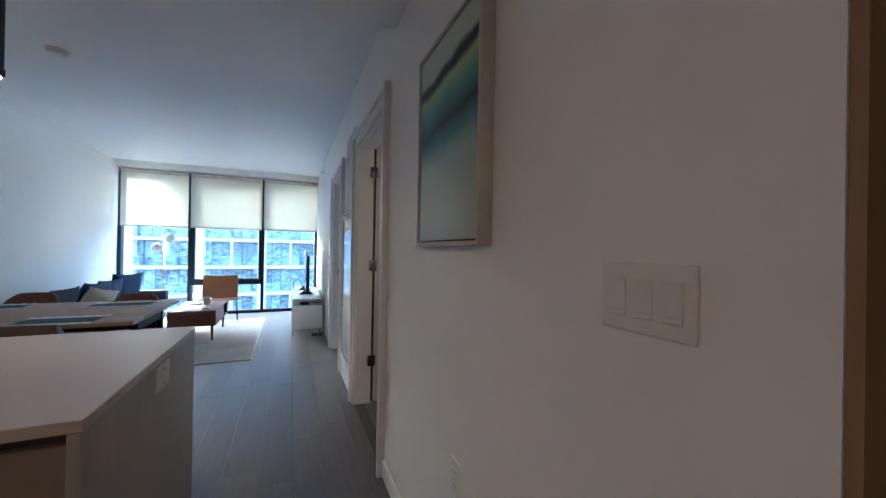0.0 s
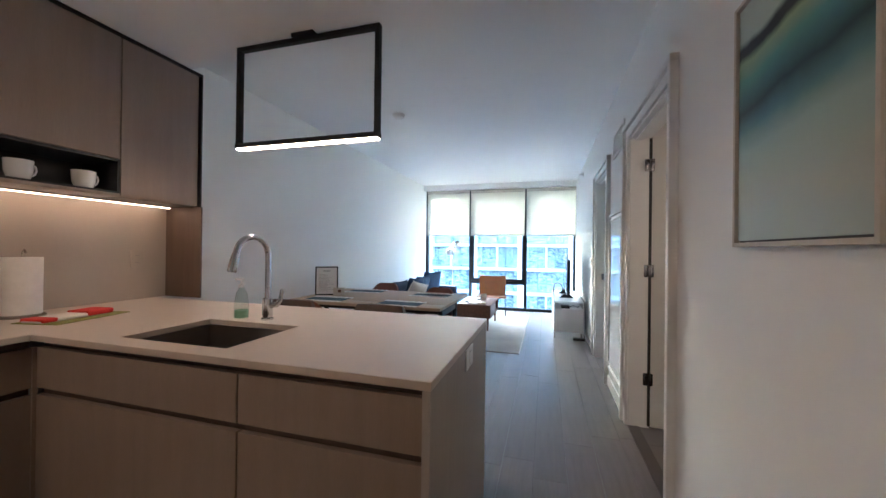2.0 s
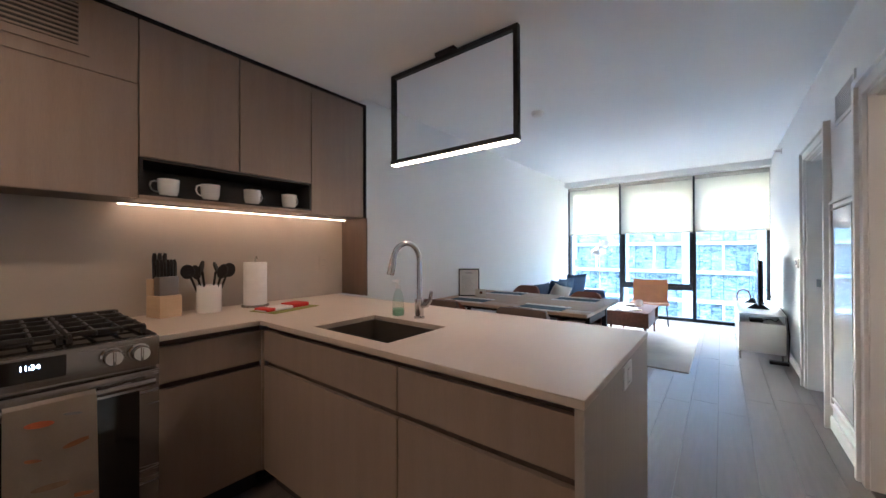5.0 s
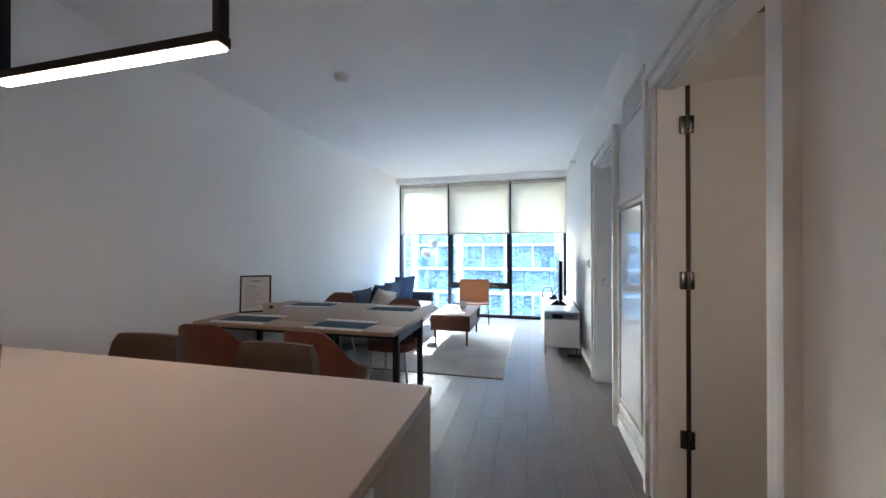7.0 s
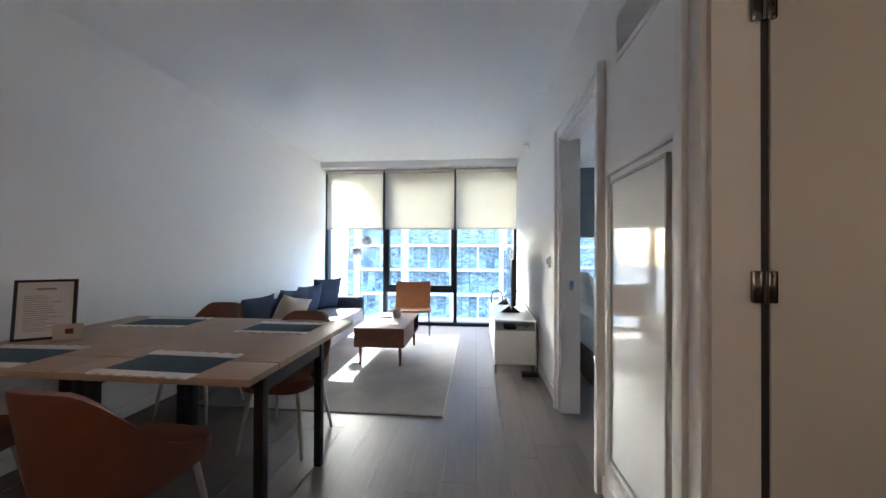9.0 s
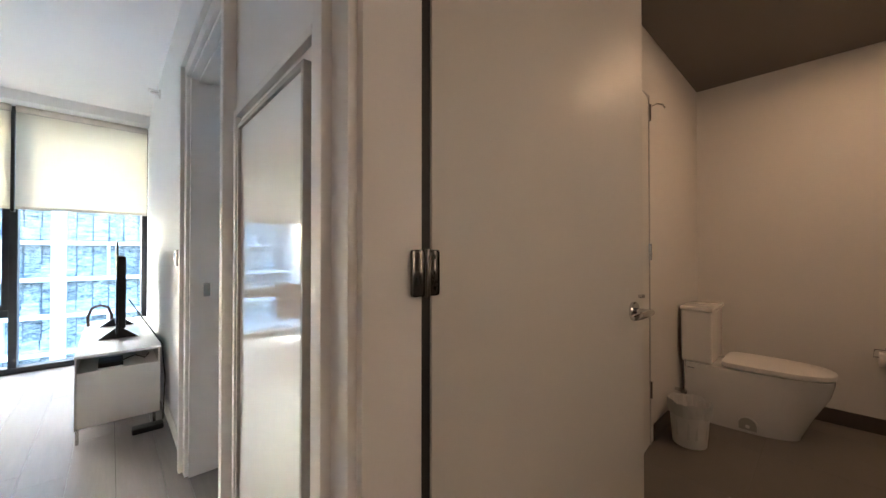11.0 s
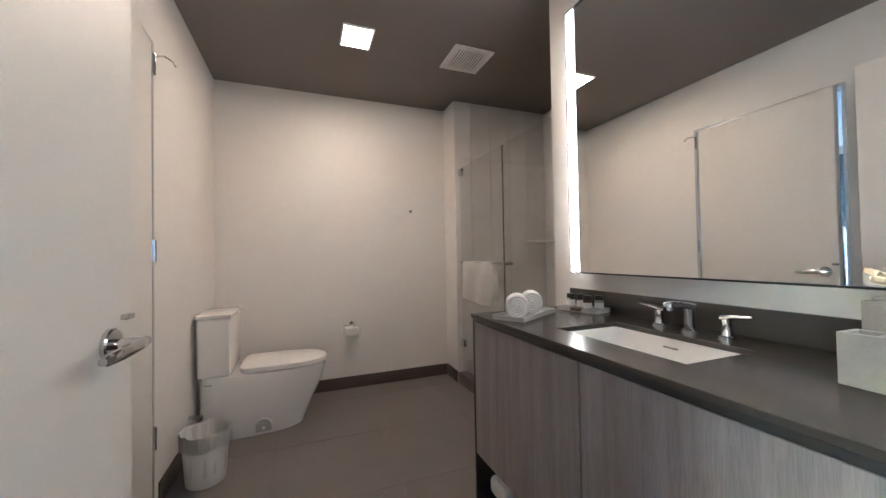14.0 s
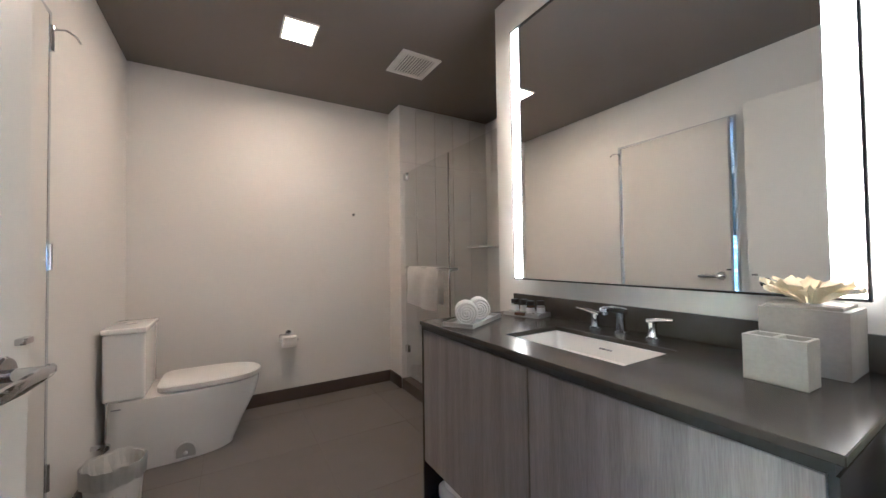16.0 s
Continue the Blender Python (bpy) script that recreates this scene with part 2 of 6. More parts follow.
def glass_mat(name, tint, rough=0.0):
    m = bpy.data.materials.new(name)
    m.use_nodes = True
    n, l = m.node_tree.nodes, m.node_tree.links
    n.remove(n["Principled BSDF"])
    t, g, mx, lw, pw, fr = (n.new("ShaderNodeBsdfTransparent"), n.new("ShaderNodeBsdfGlossy"), n.new("ShaderNodeMixShader"),
                            n.new("ShaderNodeLayerWeight"), n.new("ShaderNodeMath"), n.new("ShaderNodeMath"))
    t.inputs[0].default_value = (*tint, 1)
    g.inputs["Roughness"].default_value = rough
    lw.inputs[0].default_value = 0.5
    pw.operation, pw.inputs[1].default_value = "POWER", 4.0
    fr.operation, fr.inputs[1].default_value, fr.inputs[2].default_value = "MULTIPLY_ADD", 0.75, 0.035
    l.new(lw.outputs["Facing"], pw.inputs[0])
    l.new(pw.outputs[0], fr.inputs[0])
    l.new(fr.outputs[0], mx.inputs[0])
    l.new(t.outputs[0], mx.inputs[1])
    l.new(g.outputs[0], mx.inputs[2])
    l.new(mx.outputs[0], n["Material Output"].inputs[0])
    return m


M["glass"] = glass_mat("window_glass", (0.93, 0.96, 0.97))
M["showerglass"] = glass_mat("shower_glass", (0.955, 0.965, 0.96))
M["softglass"] = glass_mat("clear_plastic", (0.9, 0.95, 0.92), 0.05)


def mirror_mat():
    m = bpy.data.materials.new("mirror")
    m.use_nodes = True
    b = m.node_tree.nodes["Principled BSDF"]
    b.inputs["Base Color"].default_value = (0.86, 0.87, 0.86, 1)
    b.inputs["Metallic"].default_value, b.inputs["Roughness"].default_value = 1.0, 0.015
    return m


M["mirror"] = mirror_mat()


def blind_mat():
    m = bpy.data.materials.new("blind_weave")
    m.use_nodes = True
    n, l = m.node_tree.nodes, m.node_tree.links
    n.remove(n["Principled BSDF"])
    d, t, s, a, b = (n.new("ShaderNodeBsdfDiffuse"), n.new("ShaderNodeBsdfTranslucent"), n.new("ShaderNodeBsdfTransparent"),
                     n.new("ShaderNodeMixShader"), n.new("ShaderNodeMixShader"))
    w = n.new("ShaderNodeTexNoise")
    w.inputs["Scale"].default_value = 300
    cr = n.new("ShaderNodeValToRGB")
    cr.color_ramp.elements[0].color, cr.color_ramp.elements[1].color = (0.70, 0.675, 0.59, 1), (0.78, 0.755, 0.67, 1)
    l.new(w.outputs["Fac"], cr.inputs[0])
    l.new(cr.outputs[0], d.inputs[0])
    l.new(cr.outputs[0], t.inputs[0])
    s.inputs[0].default_value = (1, 0.97, 0.9, 1)
    a.inputs[0].default_value, b.inputs[0].default_value = 0.38, 0.018
    l.new(d.outputs[0], a.inputs[1])
    l.new(t.outputs[0], a.inputs[2])
    l.new(a.outputs[0], b.inputs[1])
    l.new(s.outputs[0], b.inputs[2])
    l.new(b.outputs[0], n["Material Output"].inputs[0])
    return m


M["blind"] = blind_mat()


# ---- mesh helpers ----
def box(bm, x0, y0, z0, x1, y1, z1, bevel=0.0, seg=2):
    r = bmesh.ops.create_cube(bm, size=1.0)
    vs = r["verts"]
    for v in vs:
        v.co = Vector((x0 + (v.co.x + 0.5) * (x1 - x0), y0 + (v.co.y + 0.5) * (y1 - y0), z0 + (v.co.z + 0.5) * (z1 - z0)))
    if bevel:
        es = list({e for v in vs for e in v.link_edges})
        bmesh.ops.bevel(bm, geom=es, offset=bevel, segments=seg, profile=0.6, affect="EDGES")
    return bm


def bx(x0, y0, z0, x1, y1, z1, bevel=0.0, seg=2):
    return box(bmesh.new(), min(x0, x1), min(y0, y1), min(z0, z1), max(x0, x1), max(y0, y1), max(z0, z1), bevel, seg)


def rings(bm, loops, cap0=True, cap1=True, closed=True):
    """Skins loops of points, each of the same count."""
    rows = [[bm.verts.new(p) for p in lp] for lp in loops]
    k = len(rows[0])
    for a, b in zip(rows, rows[1:]):
        for i in range(k if closed else k - 1):
            j = (i + 1) % k
            bm.faces.new((a[i], a[j], b[j], b[i]))
    if cap0:
        bm.faces.new(rows[0][::-1])
    if cap1:
        bm.faces.new(rows[-1])
    return bm


def cyl(bm, p0, p1, r0, r1=None, seg=16):
    return tube(bm, [p0, p1], [r0, r0 if r1 is None else r1], seg)


def tube(bm, pts, r, seg=12):
    pts = [Vector(p) for p in pts]
    rs = r if isinstance(r, (list, tuple)) else [r] * len(pts)
    loops, up = [], None
    for i, p in enumerate(pts):
        d = (pts[min(i + 1, len(pts) - 1)] - pts[max(i - 1, 0)]).normalized()
        if up is None:
            up = Vector((0, 0, 1)) if abs(d.z) < 0.9 else Vector((1, 0, 0))
        s = d.cross(up).normalized()
        up = s.cross(d).normalized()
        loops.append([p + (s * math.cos(2 * math.pi * k / seg) + up * math.sin(2 * math.pi * k / seg)) * rs[i] for k in range(seg)])
    return rings(bm, loops)


def lathe(bm, prof, cx=0, cy=0, seg=24, sx=1.0, sy=1.0):
    loops = [[Vector((cx + max(r, 1e-4) * sx * math.cos(2 * math.pi * k / seg), cy + max(r, 1e-4) * sy * math.sin(2 * math.pi * k / seg), z))
              for k in range(seg)] for r, z in prof]
    return rings(bm, loops)


def arc(c, r, a0, a1, n, plane="yz"):
    out = []
    for i in range(n + 1):
        a = radians(a0 + (a1 - a0) * i / n)
        u, v = r * math.cos(a), r * math.sin(a)
        out.append(Vector((c[0], c[1] + u, c[2] + v)) if plane == "yz" else
                   Vector((c[0] + u, c[1], c[2] + v)) if plane == "xz" else Vector((c[0] + u, c[1] + v, c[2])))
    return out


def pillow(bm, w, h, d, pinch=0.16, n=12, wob=0.012, seed=0):
    """A stuffed cushion standing in the xz plane, with pulled corners."""
    grid = {}
    for side in (1, -1):
        for i in range(n + 1):
            for j in range(n + 1):
                if side == -1 and (i in (0, n) or j in (0, n)):
                    grid[side, i, j] = grid[1, i, j]
                    continue
                u, v = 2 * i / n - 1, 2 * j / n - 1
                k = (1 - abs(u) ** 2.6) * (1 - abs(v) ** 2.6)
                x = u * w / 2 * (1 - pinch * (1 - abs(v) ** 2) * abs(u) ** 3 * 0.5)
                z = v * h / 2 * (1 - pinch * (1 - abs(u) ** 2) * abs(v) ** 3 * 0.5)
                t = side * d / 2 * k ** 0.55 + wob * noise.noise(Vector((x * 7 + seed, z * 7, side * 2.0)))
                grid[side, i, j] = bm.verts.new((x, t, z))
    for side in (1, -1):
        for i in range(n):
            for j in range(n):
                f = [grid[side, i, j], grid[side, i + 1, j], grid[side, i + 1, j + 1], grid[side, i, j + 1]]
                bm.faces.new(f if side == -1 else f[::-1])
    return bm


def mesh_of(name, bm, m, smooth=True):
    bmesh.ops.recalc_face_normals(bm, faces=bm.faces)
    me = bpy.data.meshes.new(name)
    bm.to_mesh(me)
    bm.free()
    me.materials.append(m)
    if smooth:
        me.polygons.foreach_set("use_smooth", [True] * len(me.polygons))
        me.set_sharp_from_angle(angle=radians(38))
    return me


def part(name, bm, m, parent, label="", at=None):
    ob = new(name, mesh_of(name, bm, m))
    ob.parent = parent
    if at is not None:
        ob.matrix_basis = at
    return tagged(ob, label)


def thing(name, label, category, at, group="", kind=""):
    ob = new(name)
    ob.empty_display_size = 0.1
    ob.matrix_basis = at
    return tagged(ob, label, category, group, kind)


def solo(name, bm, m, label, category="", group="", kind="", at=None):
    ob = new(name, mesh_of(name, bm, m))
    if at is not None:
        ob.matrix_basis = at
    return tagged(ob, label, category, group, kind)


def struct(name, bm, m, label, category=""):
    return solo(name, bm, m, label, category, kind="structure")


def boxes(*bs):
    bm = bmesh.new()
    for b in bs:
        box(bm, *b)
    return bm


# ---- the large structure ----
XL, XR, YW, YB, ZC, ZK = -2.29, 0.90, 8.63, -1.2, 2.67, 2.45
DB0, DB1, DBH = 2.92, 3.815, 2.098      # bathroom door opening along y, and its height
DR0, DR1 = 4.72, 5.545                   # bedroom door opening
XI = 1.03                                # inner face of the wall between living room and bathroom
BX, BY0, BY1, BZ = 4.205, 2.155, 4.02, 2.513   # bathroom far wall, vanity wall, opposite wall, ceiling

struct("wall_left", boxes((XL - 0.15, YB, -0.1, XL, YW + 0.3, ZC)), M["wall"], "long smooth white painted wall", "wall")
struct("wall_right", boxes((XR, 1.05, 0, XI, DB0, ZC), (XR, DB0, DBH, XI, DB1, ZC), (XR, DB1, 0, XI, DR0, ZC),
                           (XR, DR0, DBH - 0.01, XI, DR1, ZC), (XR, DR1, 0, XI, YW + 0.3, ZC)), M["wall"],
       "white painted wall with two door openings", "wall")
struct("wall_back", boxes((XL - 0.15, YB - 0.12, -0.1, 2.4, YB, ZC)), M["wall"], "plain white wall behind the kitchen", "wall")
struct("wall_entry", boxes((XR + 0.003, 1.036, 0, XI, 1.049, ZK - 0.002), (XI, 1.05, 0, 2.4, 1.15, ZC), (2.28, YB, 0, 2.4, 1.05, ZC)), M["woodtan"],
       "tan wood veneer wall of the entry recess", "wall")
struct("ceiling", boxes((XL - 0.15, 2.76, ZC, XI, YW + 0.3, ZC + 0.15)), M["ceil"], "high white living room ceiling", "ceiling")
struct("ceiling_kitchen", boxes((XL - 0.15, YB - 0.12, ZK, 2.4, 1.05, ZC + 0.15), (XL, 1.05, ZK, XR, 2.76, ZC + 0.15)), M["ceil"],
       "dropped white kitchen ceiling", "ceiling")
struct("wall_header", boxes((XL, YW - 0.25, 2.575, XR, YW + 0.1, ZC)), M["ceil"], "boxed white bulkhead above the windows", "wall")

# window wall
WX = (XL, -1.265, -0.09, XR)             # mullion lines
win = thing("window_1", "floor-to-ceiling black aluminium window wall", "window", pose(0, YW, 0), kind="structure")
part("sill", bx(XL, -0.05, 0, XR, 0.09, 0.055, 0.004), M["frame_al"], win, "dark bottom rail")
part("head", bx(XL, -0.02, 2.49, XR, 0.09, 2.575, 0.003), M["frame_al"], win)
for i, x in enumerate(WX):
    w = 0.028
    x0, x1 = (x, x + 0.05) if i == 0 else (x - 0.05, x) if i == 3 else (x - w, x + w)
    part("mullion", bx(x0, -0.045, 0.055, x1, 0.085, 2.49, 0.003), M["frame_al"], win)
    # caps close the gaps between blinds, so no sun streak reaches the floor
    if i in (1, 2):
        part("mullion_cap", bx(x - 0.012, -0.125, 1.55, x + 0.012, -0.045, 2.49, 0.002), M["frame_al"], win, "blind guide in front of the mullion, added to stop sun between blinds")
x0, x1 = WX[1] + 0.028, WX[2] - 0.028    # opening sash in the middle bay
part("transom", bx(x0, -0.045, 0.54, x1, 0.07, 0.61, 0.003), M["frame_al"], win)
sash = part("sash", boxes((x0, -0.03, 0.61, x0 + 0.045, 0.05, 2.45), (x1 - 0.045, -0.03, 0.61, x1, 0.05, 2.45),
                          (x0 + 0.045, -0.03, 0.61, x1 - 0.045, 0.05, 0.655), (x0 + 0.045, -0.03, 2.41, x1 - 0.045, 0.05, 2.45)),
            M["frame_al"], win, "opening sash of the middle bay")
for a, b, z0, z1 in ((WX[0] + 0.05, WX[1] - 0.028, 0.055, 2.49), (x0 + 0.045, x1 - 0.045, 0.655, 2.41), (x0, x1, 0.055, 0.54),
                     (WX[2] + 0.028, WX[3] - 0.05, 0.055, 2.49)):
    p = part("pane", bx(a, 0.015, z0, b, 0.023, z1), M["glass"], win)
    p.visible_shadow = False
BLINDS = ((XL + 0.055, -1.282), (-1.249, -0.105), (-0.074, XR - 0.01))
for a, b in BLINDS:
    t = thing("roller_blind", "cream roller blind drawn half-way down the window", "blind", pose(0, YW - 0.10, 0), "window blinds")
    part("fabric", bx(a, -0.001, 1.60, b, 0.001, 2.50), M["blind"], t)
    part("bottom_bar", bx(a, -0.008, 1.575, b, 0.008, 1.602, 0.004), M["cream"], t, "flat cream hem bar")
    part("roller", cyl(bmesh.new(), (a, 0, 2.535), (b, 0, 2.535), 0.032, seg=16), M["cream"], t)

# door casings: stepped flat trim
def casing(name, x, y0, y1, h, side, m, w=0.098, t=0.021):
    s = side
    c = thing(name, "white painted stepped door casing", "door trim", pose(0, 0, 0), kind="structure")
    for a, b, tt in ((0.0, w * 0.62, t), (w * 0.62, w, t * 1.9)):
        part("jamb_trim", bx(x, y0 - b, 0, x + s * tt, y0 - a, h + a, 0.003), m, c)
        part("jamb_trim", bx(x, y1 + a, 0, x + s * tt, y1 + b, h + a, 0.003), m, c)
        part("head_trim", bx(x, y0 - b, h + a, x + s * tt, y1 + b, h + b, 0.003), m, c)
    return c


def jamb(name, y0, y1, h, m):
    c = thing(name, "white painted door jamb lining", "door frame", pose(0, 0, 0), kind="structure")
    part("jamb_side", bx(XR - 0.004, y0, 0, XI + 0.004, y0 + 0.018, h - 0.018), m, c)
    part("jamb_side", bx(XR - 0.004, y1 - 0.018, 0, XI + 0.004, y1, h - 0.018), m, c)
    part("jamb_head", bx(XR - 0.004, y0, h - 0.018, XI + 0.004, y1, h), m, c)
    part("stop", bx(XR + 0.03, y0 + 0.018, 0, XI - 0.05, y0 + 0.03, h - 0.018), m, c)
    part("stop", bx(XR + 0.03, y0 + 0.018, h - 0.03, XI - 0.05, y1 - 0.018, h - 0.018), m, c)
    return c


casing("trim_bath_door", XR, DB0, DB1, DBH, -1, M["trim"])
casing("trim_bedroom_door", XR, DR0, DR1, DBH - 0.01, -1, M["trim"])
jamb("frame_bath_door", DB0, DB1, DBH, M["trim"])
jamb("frame_bedroom_door", DR0, DR1, DBH - 0.01, M["trim"])
part("strike_plate", bx(0.955, DR1 - 0.022, 0.93, 0.985, DR1 - 0.017, 1.0), M["chrome"], bpy.data.objects["frame_bedroom_door"], "small steel strike plate")

for nm, y0, y1 in (("baseboard_1", 1.05, DB0 - 0.085), ("baseboard_2", DB1 + 0.085, DR0 - 0.085), ("baseboard_3", DR1 + 0.085, YW - 0.05)):
    struct(nm, bx(XR - 0.013, y0, 0, XR, y1, 0.095, 0.004), M["trim"], "white painted baseboard", "baseboard")
struct("baseboard_4", bx(XL, 2.85, 0, XL + 0.013, YW - 0.05, 0.095, 0.004), M["trim"], "white painted baseboard", "baseboard")

# framed gloss panel on the corridor wall
fp = thing("access_panel", "glossy white panel in a flat white moulded frame on the wall", "wall panel", pose(XR, 0, 0))
y0, y1, z0, z1 = 3.925, 4.535, 0.19, 1.60
for a, b, c, d in ((y0, y0 + 0.022, z0, z1), (y1 - 0.022, y1, z0, z1), (y0 + 0.022, y1 - 0.022, z0, z0 + 0.022), (y0 + 0.022, y1 - 0.022, z1 - 0.022, z1)):
    part("outer_frame", bx(-0.028, a, c, 0, b, d, 0.003), M["trim"], fp)
part("backing", bx(-0.012, y0 + 0.022, z0 + 0.022, 0, y1 - 0.022, z1 - 0.022), M["trim"], fp)
# grey edging draws the shadow line inside the frame
for a, b, c, d in ((y0 + 0.055, y0 + 0.068, z0 + 0.065, z1 - 0.055), (y1 - 0.068, y1 - 0.055, z0 + 0.065, z1 - 0.055),
                   (y0 + 0.068, y1 - 0.068, z0 + 0.065, z0 + 0.078), (y0 + 0.068, y1 - 0.068, z1 - 0.068, z1 - 0.055)):
    part("inner_frame", bx(-0.030, a, c, -0.012, b, d, 0.002), M["traygrey"], fp, "thin inner edge, grey for the shadow line along it")
part("door", bx(-0.022, y0 + 0.068, z0 + 0.078, -0.012, y1 - 0.068, z1 - 0.068), M["panel"], fp, "glossy white door leaf")

# bathroom shell
struct("wall_bath_far", boxes((BX, 1.0, 0, BX + 0.1, BY1 + 0.1, BZ)), M["bathwall"], "warm white bathroom wall behind the paper holder", "wall")
struct("wall_bath_vanity", boxes((XI, BY0 - 0.1, 0, 2.565, BY0, BZ)), M["bathwall"], "warm white wall behind the vanity mirror", "wall")
struct("wall_bath_door", boxes((XI, BY1, 0, 2.135, BY1 + 0.1, ZC), (2.135, BY1, 2.12, 2.99, BY1 + 0.1, ZC), (2.99, BY1, 0, BX, BY1 + 0.1, ZC)), M["bathwall"],
       "warm white bathroom wall with a second door", "wall")
struct("wall_bath_jog", boxes((3.955, 1.05, 0, BX, 2.12, BZ)), M["bathwall"], "short warm white return wall beside the shower", "wall")
struct("wall_shower_back", boxes((2.3, 1.05, 0, 3.955, 1.15, BZ)), M["grout2"], "shower back wall", "wall")
struct("wall_shower_side", boxes((2.3, 1.15, 0, 2.45, BY0 - 0.1, BZ)), M["grout2"], "shower side wall", "wall")
struct("ceiling_bath", boxes((XI, 1.0, BZ, BX + 0.1, BY1, BZ + 0.1)), M["bathceil"], "dark taupe bathroom ceiling", "ceiling")
struct("floor_bath_bed", boxes((XI - 0.13, 1.0, -0.1, BX + 0.1, BY1, -0.0012)), M["grout"], "grout bed under the bathroom tiles", "floor")
for nm, b in (("baseboard_5", (BX - 0.012, 2.12, 0, BX, BY1, 0.1)), ("baseboard_6", (3.955, 2.12, 0, BX - 0.012, 2.132, 0.1)),
              ("baseboard_7", (3.06, BY1 - 0.012, 0, BX - 0.012, BY1, 0.1)), ("baseboard_8", (2.44, BY0, 0, 2.565, BY0 + 0.012, 0.1))):
    struct(nm, bx(*b, 0.003), M["basedark"], "dark tile skirting", "baseboard")

# bedroom beyond
struct("wall_bedroom", boxes((4.5, BY1 + 0.1, 0, 4.6, YW + 0.3, ZC), (XI, YW, 0, 1.5, YW + 0.12, ZC), (XI, YW, 2.5, 4.5, YW + 0.12, ZC),
                             (3.9, YW, 0, 4.5, YW + 0.12, 2.5), (1.5, YW, 0, 3.9, YW + 0.12, 0.06)), M["wall"], "plain white bedroom walls", "wall")
struct("ceiling_bedroom", boxes((XI, BY1, ZC, 4.6, YW + 0.3, ZC + 0.15)), M["ceil"], "plain white bedroom ceiling", "ceiling")
struct("floor_bedroom", boxes((XI, BY1, -0.1, 4.6, YW + 0.3, 0)), M["plank"], "grey wood bedroom floor", "floor")
bw = thing("window_2", "black framed bedroom window", "window", pose(0, YW + 0.05, 0), kind="structure")
for x in (1.5, 2.7, 3.86):
    part("mullion", bx(x, -0.04, 0.06, x + 0.05, 0.04, 2.5, 0.003), M["frame_al"], bw)
for a, b in ((1.55, 2.7), (2.75, 3.86)):
    part("pane", bx(a, -0.004, 0.06, b, 0.004, 2.5), M["glass"], bw).visible_shadow = False
tb = thing("roller_blind", "grey bedroom roller blind half drawn", "blind", pose(0, YW - 0.06, 0), "window blinds")
part("fabric", bx(1.5, -0.001, 1.45, 3.9, 0.001, 2.55), M["blindgrey"], tb)
part("bottom_bar", bx(1.5, -0.008, 1.43, 3.9, 0.008, 1.452, 0.003), M["cream"], tb)

# living room floor: bed and planks
struct("floor_bed", boxes((XL - 0.15, YB - 0.12, -0.1, XI - 0.13, YW + 0.3, -0.011), (XI - 0.13, YB - 0.12, -0.1, 2.4, 1.05, -0.011),
                          (XI - 0.13, DR0, -0.1, XI, DR1, -0.011), (XI - 0.13, BY1, -0.1, XI, DR0, -0.012)), M["seam"], "dark bed under the floor planks", "floor")

# ---- kitchen ----
CT, CB = 0.91, 0.885                     # countertop top and underside
PX1, PY0, PY1 = 0.025, 1.82, 2.745       # peninsula end, near edge, far edge
CX = -1.61                               # front edge of the run along the wall


def base_unit(label, at, w, fronts, depth=0.60, m=None, sink=False):
    """A base cabinet: local x along the front, y into the cabinet, with flat fronts between dark finger grooves."""
    t = thing("base_cabinet", label, "cabinet", at, "kitchen base cabinets")
    m = m or M["laminate"]
    if sink:
        part("body", bx(0.0, 0.045, 0.10, w, depth, 0.66), M["groove"], t, "dark carcass under the basin")
        part("front_rail", bx(0.0, 0.025, 0.10, w, 0.045, 0.882), M["groove"], t, "dark grooved front rail")
        part("end_board", bx(0.0, 0.045, 0.66, 0.018, depth, 0.882), M["groove"], t)
        part("end_board", bx(w - 0.018, 0.045, 0.66, w, depth, 0.882), M["groove"], t)
    else:
        part("body", bx(0.0, 0.025, 0.10, w, depth, 0.882), M["groove"], t, "dark carcass with finger grooves")
    part("toe_kick", bx(0.0, 0.07, 0.0, w, depth, 0.10), M["blackin"], t, "black recessed toe kick")
    for z0, z1, nm in fronts:
        part(nm, bx(0.002, 0.0, z0, w - 0.002, 0.022, z1, 0.0015, 1), m, t)
    return t


FR = ((0.115, 0.665, "door"), (0.692, 0.853, "drawer_front"))
base_unit("grey-beige wood base cabinet under the sink", pose(-1.638, PY0 + 0.03, 0), 0.998, FR, sink=True)
base_unit("grey-beige wood drawer cabinet at the peninsula end", pose(-0.638, PY0 + 0.03, 0), 0.634, FR)
base_unit("grey-beige wood base cabinet between range and corner", pose(CX - 0.03, 1.392, 0, 0, 0, 90), 0.45, FR)
solo("corner_filler", bx(-1.648, 1.838, 0.115, -1.632, 1.853, 0.853), M["laminate"], "narrow wood filler strip in the cabinet corner", "cabinet panel")
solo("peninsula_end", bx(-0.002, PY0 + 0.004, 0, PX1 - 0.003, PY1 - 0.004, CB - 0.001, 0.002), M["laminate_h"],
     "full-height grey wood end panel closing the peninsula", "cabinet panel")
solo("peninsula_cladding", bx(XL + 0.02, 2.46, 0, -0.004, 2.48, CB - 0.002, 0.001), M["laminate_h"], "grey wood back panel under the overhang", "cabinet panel")

